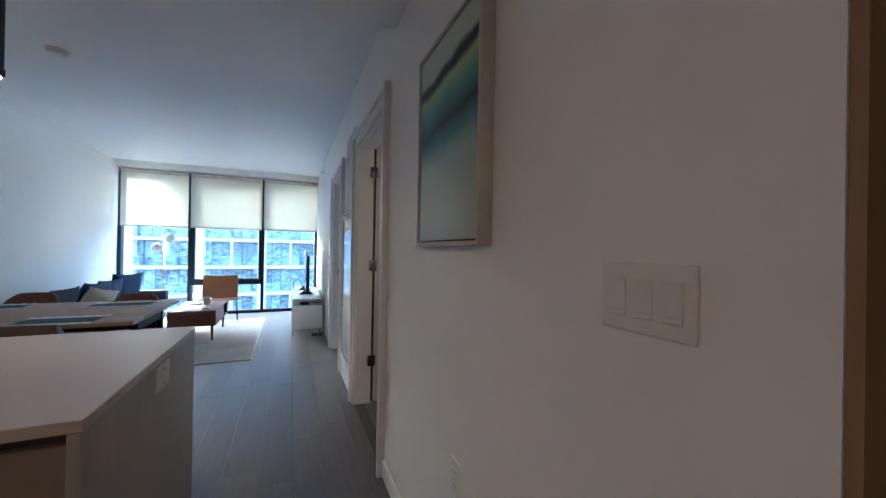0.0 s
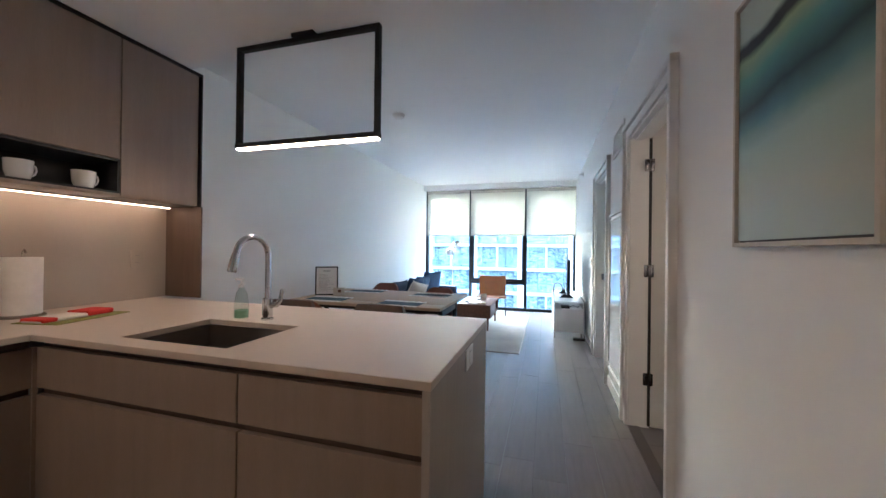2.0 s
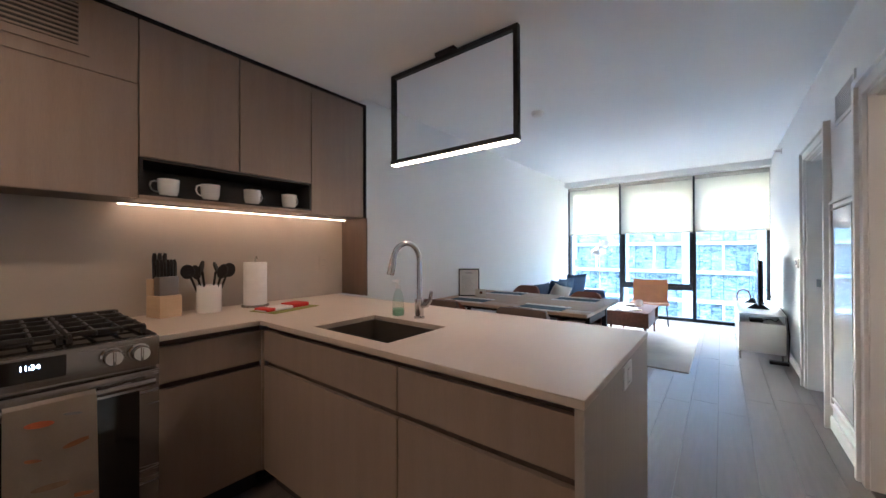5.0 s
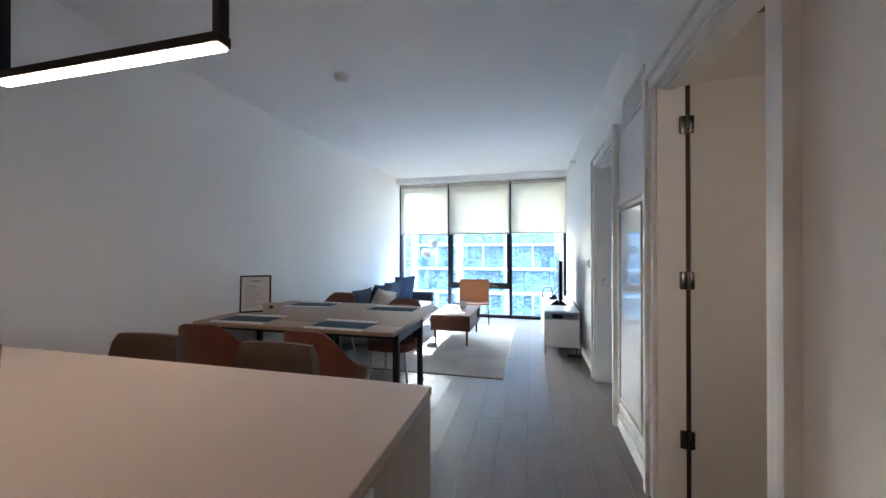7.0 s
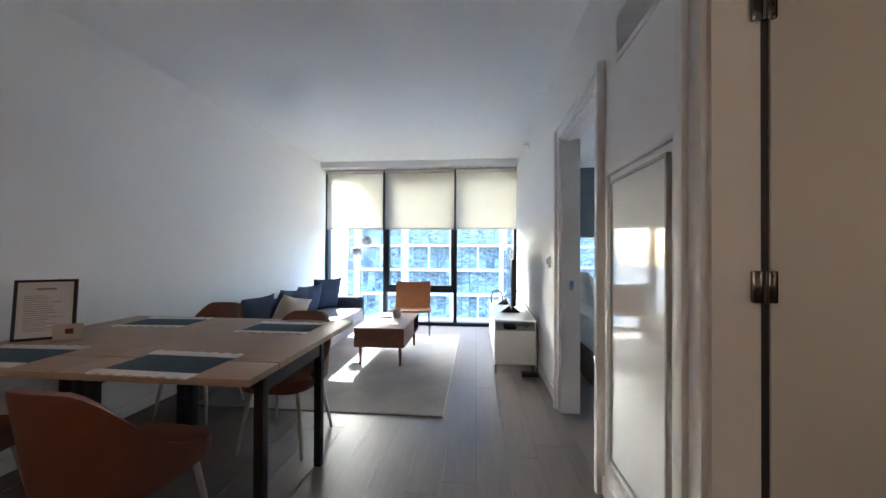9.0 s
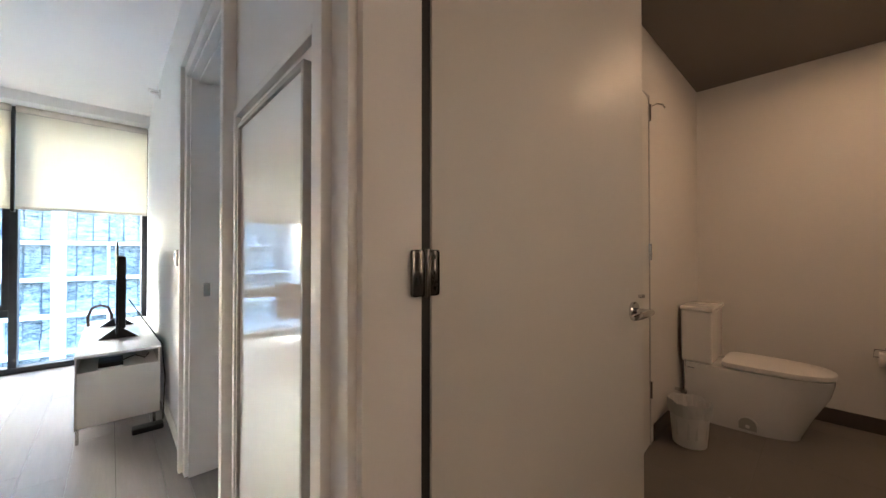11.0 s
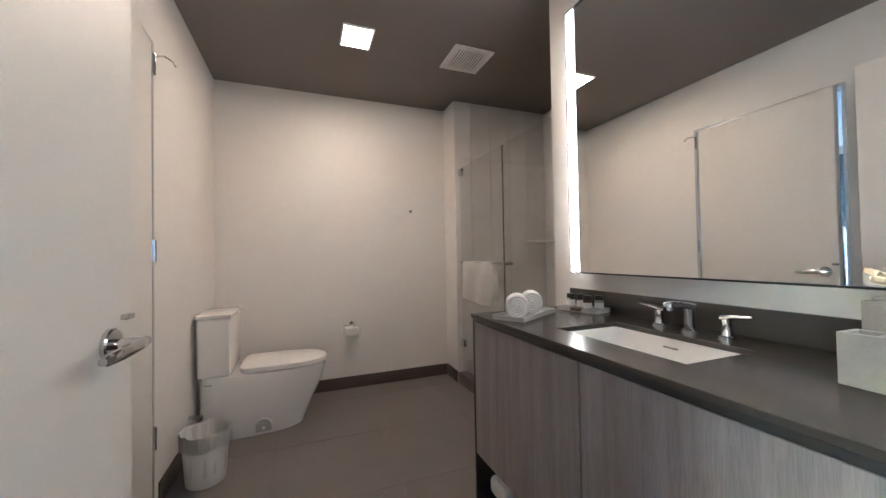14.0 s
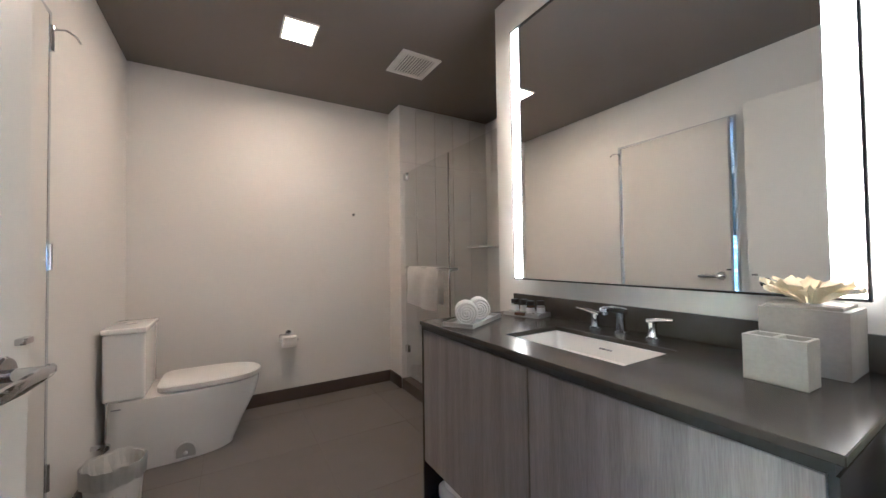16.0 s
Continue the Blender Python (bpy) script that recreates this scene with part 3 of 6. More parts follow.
# countertop with the sink cut out of it
SX0, SX1, SY0, SY1 = -1.255, -0.745, 1.905, 2.285
ct = bmesh.new()
xs, ys = (XL + 0.002, CX, SX0, SX1, PX1), (1.39, PY0, SY0, SY1, PY1)
cells = [(i, j) for i in range(4) for j in range(4) if not (i == 2 and j == 2) and (j > 0 or i == 0)]
vv = {}
def _v(i, j):
    if (i, j) not in vv:
        vv[i, j] = ct.verts.new((xs[i], ys[j], CT))
    return vv[i, j]
for i, j in cells:
    ct.faces.new((_v(i, j), _v(i + 1, j), _v(i + 1, j + 1), _v(i, j + 1)))
g = bmesh.ops.extrude_face_region(ct, geom=list(ct.faces))
bmesh.ops.translate(ct, vec=(0, 0, CB - CT), verts=[e for e in g["geom"] if isinstance(e, bmesh.types.BMVert)])
bmesh.ops.bevel(ct, geom=[e for e in ct.edges if e.is_manifold and e.calc_face_angle(0) > 0.5], offset=0.002, segments=1, affect="EDGES")
solo("countertop", ct, M["quartz"], "L-shaped beige quartz countertop with a sink cut-out", "countertop")
sk_ = rings(bmesh.new(), [[Vector((x, y, z)) for x, y in ((SX0 - d, SY0 - d), (SX1 + d, SY0 - d), (SX1 + d, SY1 + d), (SX0 - d, SY1 + d))]
                          for d, z in ((0.010, 0.685), (0.012, 0.690), (0.012, CB - 0.001), (0.0, CB - 0.001), (-0.002, 0.715), (-0.014, 0.702), (-0.05, 0.699))])
snk = thing("kitchen_sink", "undermount dark stainless steel kitchen sink", "sink", pose(0, 0, 0))
part("basin", sk_, M["sinksteel"], snk)
part("drain", lathe(bmesh.new(), [(0.0, 0.700), (0.045, 0.701), (0.045, 0.704), (0.03, 0.702), (0, 0.702)], -1.0, 2.09), M["chrome"], snk, "chrome drain")

# faucet
fx, fy = -0.99, 2.365
fc = thing("kitchen_faucet", "tall chrome gooseneck faucet with a pull-down head", "faucet", pose(fx, fy, CT))
part("base", lathe(bmesh.new(), [(0.0, 0), (0.029, 0), (0.029, 0.008), (0.024, 0.012), (0.024, 0.10), (0.019, 0.105), (0, 0.105)]), M["chrome"], fc)
dirx, diry = -0.06, -0.998                # the spout reaches over the basin
neck = [Vector((0, 0, 0.10)), Vector((0, 0, 0.308))]
R = 0.09
for k in range(1, 17):
    a = math.pi * k / 16 * 0.95
    s = R - R * math.cos(a)
    neck.append(Vector((dirx * s, diry * s, 0.308 + R * math.sin(a))))
part("neck", tube(bmesh.new(), neck, 0.0135, 16), M["chrome"], fc)
e0 = neck[-1]
e1 = e0 + (neck[-1] - neck[-2]).normalized() * 0.085
part("spray_head", tube(bmesh.new(), [e0, e0.lerp(e1, 0.15), e0.lerp(e1, 0.9), e1], [0.0145, 0.0175, 0.019, 0.016], 16), M["chrome"], fc, "chrome pull-down spray head")
part("lever", tube(bmesh.new(), [(0.02, 0, 0.07), (0.055, 0.0, 0.075), (0.075, 0.0, 0.10), (0.085, 0, 0.15)], [0.014, 0.013, 0.011, 0.008], 12), M["chrome"], fc, "chrome side lever")

# soap bottle
sb = thing("soap_bottle", "clear pump bottle half full of green soap", "soap bottle", pose(-1.137, 2.355, CT))
part("bottle", lathe(bmesh.new(), [(0, 0), (0.032, 0), (0.034, 0.01), (0.033, 0.06), (0.024, 0.125), (0.013, 0.14), (0.013, 0.15), (0, 0.15)]), M["softglass"], sb)
part("soap", lathe(bmesh.new(), [(0, 0.003), (0.030, 0.003), (0.031, 0.04), (0, 0.04)]), M["soapgreen"], sb, "green liquid soap")
part("pump", lathe(bmesh.new(), [(0, 0.15), (0.015, 0.15), (0.015, 0.165), (0.005, 0.168), (0.005, 0.185), (0.014, 0.187), (0.014, 0.197), (0, 0.198)]), M["plastic"], sb, "white pump")
part("spout", bx(-0.04, -0.006, 0.186, 0.0, 0.006, 0.196, 0.003), M["plastic"], sb)

# range
rg = thing("range", "stainless steel gas range with black grates", "stove", pose(-2.27, 0.63, 0))
part("body", bx(0.0, 0.004, 0.06, 0.70, 0.748, 0.915, 0.003), M["steel"], rg)
part("toe_kick", bx(0.02, 0.02, 0.0, 0.64, 0.73, 0.06), M["blackin"], rg)
part("cooktop", bx(0.0, 0.004, 0.915, 0.71, 0.748, 0.932, 0.004), M["glassblack"], rg, "black cooktop")
part("backguard", bx(0.0, 0.01, 0.932, 0.045, 0.742, 0.965, 0.003), M["steel"], rg)
cp = part("control_panel", bx(0.70, 0.004, 0.812, 0.742, 0.748, 0.928, 0.004), M["steel"], rg)
part("display", bx(0.742, 0.24, 0.838, 0.7435, 0.485, 0.912), M["glassblack"], cp, "black display")
for ky in (0.07, 0.15, 0.603, 0.683):
    kb = part("knob", lathe(bmesh.new(), [(0, 0), (0.034, 0), (0.034, 0.008), (0.029, 0.010), (0.028, 0.044), (0.025, 0.049), (0, 0.049)], seg=24), M["chrome"], rg,
              "round steel knob", at=pose(0.742, ky, 0.876, 0, 90, 0))
    part("grip", bx(-0.026, -0.004, 0.047, 0.026, 0.004, 0.054, 0.002), M["chrome"], kb)
dr = part("oven_door", bx(0.70, 0.004, 0.20, 0.738, 0.748, 0.795, 0.004), M["steel"], rg, "steel oven door")
part("door_glass", bx(0.738, 0.06, 0.27, 0.7405, 0.685, 0.722, 0.001), M["glassblack"], dr, "black oven glass")
hd = part("handle", tube(bmesh.new(), [(0.79, 0.03, 0.762), (0.79, 0.722, 0.762)], 0.014, 14), M["steel"], dr, "round bar handle")
for ky in (0.07, 0.68):
    part("handle_post", bx(0.736, ky - 0.012, 0.752, 0.785, ky + 0.012, 0.772, 0.003), M["steel"], dr)
part("drawer", bx(0.70, 0.004, 0.065, 0.735, 0.748, 0.19, 0.004), M["steel"], rg, "steel warming drawer")
for i in range(3):
    y0 = 0.02 + i * 0.238
    gr = bmesh.new()
    for k in range(5):
        x = 0.09 + k * 0.14
        box(gr, x - 0.006, y0, 0.954, x + 0.006, y0 + 0.225, 0.972, 0.003, 1)
    for yy in (y0 + 0.004, y0 + 0.075, y0 + 0.15, y0 + 0.221):
        box(gr, 0.08, yy - 0.006, 0.948, 0.665, yy + 0.006, 0.967, 0.003, 1)
    for x in (0.09, 0.65):
        for yy in (y0 + 0.006, y0 + 0.219):
            box(gr, x - 0.008, yy - 0.008, 0.931, x + 0.008, yy + 0.008, 0.962)
    part("grate", gr, M["iron"], rg, "black cast-iron grate")
    for x in (0.21, 0.52):
        part("burner", lathe(bmesh.new(), [(0, 0.932), (0.05, 0.932), (0.05, 0.940), (0.034, 0.944), (0.034, 0.950), (0, 0.950)], x, y0 + 0.112), M["iron"], rg)


def text_on(name, s, size, m, parent, at, align="CENTER"):
    cu = bpy.data.curves.new(name, "FONT")
    cu.body, cu.size, cu.align_x, cu.align_y, cu.extrude = s, size, align, "CENTER", 0.0003
    ob = new("tmp_text", cu)
    me = bpy.data.meshes.new_from_object(ob)
    bpy.data.objects.remove(ob)
    bpy.data.curves.remove(cu)
    me.materials.clear()
    me.materials.append(m)
    o = new(name, me)
    o.parent, o.matrix_basis = parent, at
    return o


text_on("clock_digits", "11:34", 0.022, M["display"], cp, pose(0.7442, 0.40, 0.885, 90, 0, 90))

# dish towel over the oven handle
tw = bmesh.new()
prof = [(0.006, 0.30), (0.004, 0.45), (0.006, 0.60), (0.012, 0.715), (0.020, 0.745), (0.0375, 0.755), (0.055, 0.745), (0.060, 0.715), (0.064, 0.60), (0.068, 0.40), (0.070, 0.21)]
NW = 14
loops = []
for px, pz in prof:
    loops.append([Vector((px + 0.006 * math.sin(k * 1.3 + pz * 5) * (0.2 + max(0, 0.75 - pz)), (k / NW) * 0.21 * (1 + 0.06 * (0.75 - pz)), pz)) for k in range(NW + 1)])
rings(tw, loops, False, False, closed=False)
bmesh.ops.solidify(tw, geom=list(tw.faces), thickness=0.003)
dt = thing("dish_towel", "cream printed cotton dish towel hung on the oven handle", "towel", pose(-1.5175, 0.972, 0.027))
part("cloth", tw, M["towelcloth"], dt)
for (yy, zz, w, h, a, mk) in ((0.075, 0.69, 0.07, 0.022, 20, "rust"), (0.15, 0.70, 0.055, 0.010, 35, "ink"), (0.10, 0.48, 0.09, 0.02, 12, "oak"), (0.075, 0.36, 0.06, 0.014, -8, "rust"), (0.10, 0.29, 0.06, 0.012, 10, "ink"), (0.16, 0.60, 0.08, 0.018, -25, "tan"), (0.06, 0.58, 0.05, 0.012, 40, "tan"), (0.17, 0.42, 0.07, 0.014, 30, "tan"), (0.05, 0.28, 0.06, 0.02, -30, "tan"), (0.16, 0.31, 0.05, 0.012, 60, "rust")):
    sh = lathe(bmesh.new(), [(0, 0), (0.5, 0), (0.5, 0.001), (0, 0.001)], seg=14)
    bmesh.ops.scale(sh, vec=(h, w, 1), verts=sh.verts)
    part("print", sh, M[mk], dt, "printed kitchen motif", at=pose(0.0775, yy, zz, a, 90, 0))

# wall units
UX = -1.99
splash = solo("backsplash", bx(XL, 0.2, CT, XL + 0.012, 2.82, 1.535), M["splash"], "warm beige slab backsplash", "backsplash")
splash["kind"] = "structure"


def wall_unit(label, y0, y1, z0, z1, seams=()):
    t = thing("wall_cabinet", label, "cabinet", pose(0, 0, 0), "kitchen wall cabinets")
    part("body", bx(XL, y0, z0, UX - 0.022, y1, z1), M["groove"], t)
    edges = [z0, *seams, z1]
    for a, b in zip(edges, edges[1:]):
        part("door", bx(UX - 0.02, y0 + 0.0015, a + 0.0015, UX, y1 - 0.0015, b - 0.0015, 0.0015, 1), M["laminate"], t)
    return t


wall_unit("grey-beige wood cabinet above the range", 0.63, 1.405, 1.535, 2.43, (2.10,))
wall_unit("grey-beige wood wall cabinet beyond the range", -0.3, 0.627, 1.535, 2.43, (2.10,))
wall_unit("grey-beige wood wall cabinet above the cup niche", 1.408, 1.876, 1.745, 2.43)
wall_unit("grey-beige wood wall cabinet above the cup niche", 1.879, 2.350, 1.745, 2.43)
wall_unit("tall grey-beige wood wall cabinet at the end", 2.353, 2.815, 1.535, 2.43)
nb = thing("niche_shelf", "open black shelf niche under the wall cabinets", "shelf", pose(0, 0, 0))
N0, N1 = 1.408, 2.350
part("bottom_board", bx(XL, N0, 1.535, UX + 0.002, N1, 1.553, 0.001), M["laminate"], nb, "wood underside board")
part("inner_base", bx(XL + 0.01, N0 + 0.012, 1.553, UX, N1 - 0.012, 1.563), M["blackin"], nb)
part("side_panel", bx(XL, N0, 1.553, UX + 0.002, N0 + 0.014, 1.743), M["blackin"], nb)
part("side_panel", bx(XL, N1 - 0.014, 1.553, UX + 0.002, N1, 1.743), M["blackin"], nb)
part("top_board", bx(XL, N0 + 0.014, 1.729, UX + 0.002, N1 - 0.014, 1.743), M["blackin"], nb)
part("back_board", bx(XL, N0 + 0.014, 1.563, XL + 0.01, N1 - 0.014, 1.729), M["blackin"], nb)
ctn = thing("cabinet_trim", "black metal trim edging the wall cabinets", "trim", pose(0, 0, 0), kind="structure")
part("top_trim", bx(XL, -0.3, 2.432, UX + 0.006, 2.84, 2.449), M["black"], ctn)
part("side_trim", bx(XL, 2.829, 1.52, UX + 0.006, 2.84, 2.432), M["black"], ctn)
solo("end_fin", bx(XL, 2.818, CT + 0.001, UX + 0.03, 2.829, 1.533, 0.001), M["fin"], "dark brown laminate side panel on the countertop", "cabinet panel")
lt = thing("under_cabinet_light", "thin warm linear light under the wall cabinets", "light", pose(0, 0, 0))
part("channel", bx(-2.215, 1.36, 1.525, -2.185, 2.79, 1.5345), M["steel"], lt)
part("diffuser", bx(-2.206, 1.365, 1.521, -2.194, 2.785, 1.525, 0.001), M["led_k"], lt, "glowing warm strip")

# outlets on the backsplash
def outlet(at, label, w=0.072, h=0.115, m="plastic", cat="outlet", slots=1):
    t = thing("wall_plate", label, cat, at)
    part("plate", bx(-w / 2, -0.006, -h / 2, w / 2, 0, h / 2, 0.002), M[m], t)
    for k in range(slots):
        cx = (k - (slots - 1) / 2) * 0.046
        part("insert", bx(cx - 0.017, -0.008, -0.033, cx + 0.017, -0.004, 0.033, 0.0015), M[m], t)
        part("slot", bx(cx - 0.014, -0.0088, 0.022, cx + 0.014, -0.0078, 0.0235), M["ink"], t)
        part("slot", bx(cx - 0.014, -0.0088, -0.0235, cx + 0.014, -0.0078, -0.022), M["ink"], t)
    return t


outlet(pose(XL + 0.012, 2.63, 1.175, 0, 0, 90), "beige outlet plate on the backsplash", m="splash")
outlet(pose(XL + 0.012, 1.62, 1.16, 0, 0, 90), "beige outlet plate on the backsplash", m="splash")
outlet(pose(PX1 - 0.003, 2.31, 0.838, 0, 0, 90), "white outlet plate lying sideways on the peninsula end", w=0.125, h=0.078)


def switch_plate(at, label, n, w, h):
    """A plate with n paddle switches, each over a grey painted shadow gap."""
    t = thing("switch_plate", label, "switch", at)
    part("plate", bx(-w / 2, -0.006, -h / 2, w / 2, 0, h / 2, 0.003, 3), M["plastic"], t)
    for k in range(n):
        cx = (k - (n - 1) / 2) * 0.0455
        part("surround", bx(cx - 0.0158, -0.0066, -0.0315, cx + 0.0158, -0.005, 0.0315, 0.0005, 1), M["bag"], t, "grey sheet painted as the shadow gap round a switch")
        bm = bmesh.new()
        rings(bm, [[Vector((cx + a * 0.0148, -d, z)) for a, d in ((-1, 0.006), (1, 0.006), (0.94, e), (-0.94, e))]
                   for z, e in ((-0.0305, 0.0075), (-0.029, 0.0090), (0.0, 0.0078), (0.029, 0.0105), (0.0305, 0.0090))])
        part("paddle", bm, M["plastic"], t, "white paddle switch")
        part("marker", bx(cx - 0.011, -0.0092, -0.0215, cx + 0.011, -0.0075, -0.0207), M["traygrey"], t)
    return t


switch_plate(pose(XR, 1.261, 1.194, 0, 0, -90), "white three-gang switch plate on the wall", 3, 0.156, 0.109)
outlet(pose(XR, 1.91, 0.535, 0, 0, -90), "white outlet plate low on the wall", w=0.072, h=0.115)

# cups
def cup():
    t = thing("coffee_cup", "white ceramic coffee cup on the open shelf", "cup", pose(0, 0, 0), "cups in the niche")
    part("bowl", lathe(bmesh.new(), [(0, 0), (0.032, 0), (0.038, 0.006), (0.047, 0.035), (0.050, 0.092), (0.046, 0.092), (0.043, 0.035), (0.033, 0.012), (0, 0.01)]), M["ceramic"], t)
    part("handle", tube(bmesh.new(), [Vector((0, 0.043 + u * 1.25, 0.05 + v * 1.25)) for u, v in
                                      [(0, 0.022), (0.012, 0.026), (0.024, 0.02), (0.028, 0.004), (0.022, -0.012), (0.010, -0.02), (0, -0.02)]], 0.0045, 8), M["ceramic"], t)
    return t


c0 = cup()
CUPS = ((1.545, 165), (1.745, 190), (1.98, 20), (2.225, 15))
for k, (yy, a) in enumerate(CUPS):
    mm = pose(-2.06, yy, 1.5631, 0, 0, a)
    if k == 0:
        c0.matrix_basis = mm
    else:
        copy_thing(c0, mm)

# knife block, crock, paper towels, cloths
kb = thing("knife_block", "light wood knife block with black-handled knives", "knife block", pose(-2.155, 1.548, CT, 0, 0, 14) @ Matrix.Diagonal((1.18, 1.0, 1.2, 1)))
part("block", bx(-0.05, -0.055, 0, 0.06, 0.055, 0.10, 0.005), M["lightwood"], kb)
part("rear_block", bx(-0.055, -0.052, 0.10, 0.0, 0.052, 0.175, 0.004), M["lightwood"], kb)
part("steel_guard", bx(0.0, -0.048, 0.10, 0.045, 0.048, 0.185, 0.004), M["sinksteel"], kb, "row of dark steak-knife blades")
for k in range(6):
    yy = -0.042 + k * 0.017
    part("knife_handle", tube(bmesh.new(), [(0.025, yy, 0.185), (0.022, yy, 0.245), (0.016, yy, 0.262)], [0.007, 0.0085, 0.006], 10), M["black"], kb)
for k in range(3):
    yy = -0.026 + k * 0.026
    part("knife_handle", tube(bmesh.new(), [(-0.03, yy, 0.175), (-0.034, yy, 0.275), (-0.03, yy, 0.292)], [0.009, 0.0105, 0.007], 10), M["black"], kb)
    part("rivet", cyl(bmesh.new(), (-0.045, yy, 0.225), (-0.02, yy, 0.225), 0.002, seg=8), M["chrome"], kb)
cr = thing("utensil_crock", "white ceramic crock of black cooking utensils", "utensil holder", pose(-2.13, 1.762, CT) @ Matrix.Diagonal((1.12, 1.12, 1.04, 1)))
part("jar", lathe(bmesh.new(), [(0, 0), (0.056, 0), (0.058, 0.004), (0.058, 0.155), (0.054, 0.155), (0.053, 0.01), (0, 0.01)], seg=32), M["ceramic"], cr)
rng = random.Random(3)
for k in range(6):
    a = k * 1.05 + 0.4
    lx, ly = 0.07 * math.cos(a), 0.085 * math.sin(a)
    h = 0.205 + 0.03 * rng.random()
    part("utensil_handle", tube(bmesh.new(), [(lx * 0.25, ly * 0.25, 0.02), (lx, ly, h)], [0.005, 0.006], 8), M["black"], cr)
    hb = lathe(bmesh.new(), [(0, -0.004), (0.03, -0.003), (0.032, 0.0), (0.03, 0.004), (0, 0.006)], seg=14)
    bmesh.ops.scale(hb, vec=(1.0, 1.35, 1.0), verts=hb.verts)
    part("utensil_head", hb, M["black"], cr, at=pose(lx * 1.12, ly * 1.12, h + 0.02, 70 + 20 * rng.random(), 10, math.degrees(a)))
pt = thing("paper_towel_roll", "white paper towel roll on a steel stand", "paper towel", pose(-2.13, 2.03, CT) @ Matrix.Diagonal((1.1, 1.1, 1.03, 1)))
part("base", lathe(bmesh.new(), [(0, 0), (0.075, 0), (0.075, 0.008), (0.07, 0.011), (0, 0.011)], seg=32), M["steel"], pt)
part("roll", lathe(bmesh.new(), [(0.02, 0.013), (0.062, 0.013), (0.063, 0.016), (0.063, 0.278), (0.062, 0.28), (0.02, 0.28)], seg=32), M["towel"], pt)
part("rod", tube(bmesh.new(), [(0, 0, 0.01), (0, 0, 0.30), (0.012, 0.0, 0.315), (0.024, 0, 0.30)], 0.004, 8), M["steel"], pt)
solo("drying_mat", bx(-0.11, -0.17, 0, 0.11, 0.17, 0.004, 0.0015), M["olive"], "olive green drying mat on the countertop", "mat", at=pose(-1.87, 2.10, CT, 0, 0, 12))
rc = thing("folded_cloth", "folded red and white striped dish cloth", "cloth", pose(-1.88, 2.08, CT + 0.004, 0, 0, 10))
fold = bmesh.new()
box(fold, -0.055, -0.15, 0, 0.06, 0.13, 0.018, 0.008, 3)
part("fold", fold, M["linen"], rc)
part("red_end", bx(-0.058, 0.03, 0.001, 0.063, 0.155, 0.026, 0.009, 3), M["red"], rc, "red folded end")
part("red_stripe", bx(-0.057, -0.15, 0.001, 0.062, -0.09, 0.0195, 0.008, 3), M["red"], rc)

# pendant over the peninsula
PXA, PXB, PYP, PZ0, PZ1 = -1.452, -0.53, 2.622, 1.835, 2.435
pd = thing("pendant_light", "black rectangular frame pendant with a lit lower bar", "pendant light", pose(0, PYP, 0))
part("upper_bar", bx(PXA, -0.016, PZ1 - 0.024, PXB, 0.016, PZ1, 0.002), M["black"], pd)
part("side_bar", bx(PXA, -0.016, PZ0 + 0.034, PXA + 0.026, 0.016, PZ1 - 0.024, 0.002), M["black"], pd)
part("side_bar", bx(PXB - 0.026, -0.016, PZ0 + 0.034, PXB, 0.016, PZ1 - 0.024, 0.002), M["black"], pd)
part("lamp_bar", bx(PXA, -0.022, PZ0 + 0.006, PXB, 0.022, PZ0 + 0.034, 0.002), M["black"], pd)
part("diffuser", bx(PXA + 0.008, -0.018, PZ0 - 0.002, PXB - 0.008, 0.018, PZ0 + 0.006, 0.002), M["led_p"], pd, "glowing warm white diffuser")
part("canopy", bx(-1.06, -0.035, 2.43, -0.92, 0.035, ZK, 0.002), M["black"], pd, "flat black ceiling canopy")

# recessed downlights over the kitchen floor, added out of view to warm the cabinets
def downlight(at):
    t = thing("downlight", "round recessed ceiling light added out of view, switched on", "light", at, "kitchen downlights")
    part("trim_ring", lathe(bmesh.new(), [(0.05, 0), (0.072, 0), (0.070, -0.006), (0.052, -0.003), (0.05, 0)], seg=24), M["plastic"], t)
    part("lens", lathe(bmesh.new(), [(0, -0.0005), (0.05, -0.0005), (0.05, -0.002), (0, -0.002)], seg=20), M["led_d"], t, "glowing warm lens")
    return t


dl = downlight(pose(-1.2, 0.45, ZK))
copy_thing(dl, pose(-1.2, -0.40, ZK))

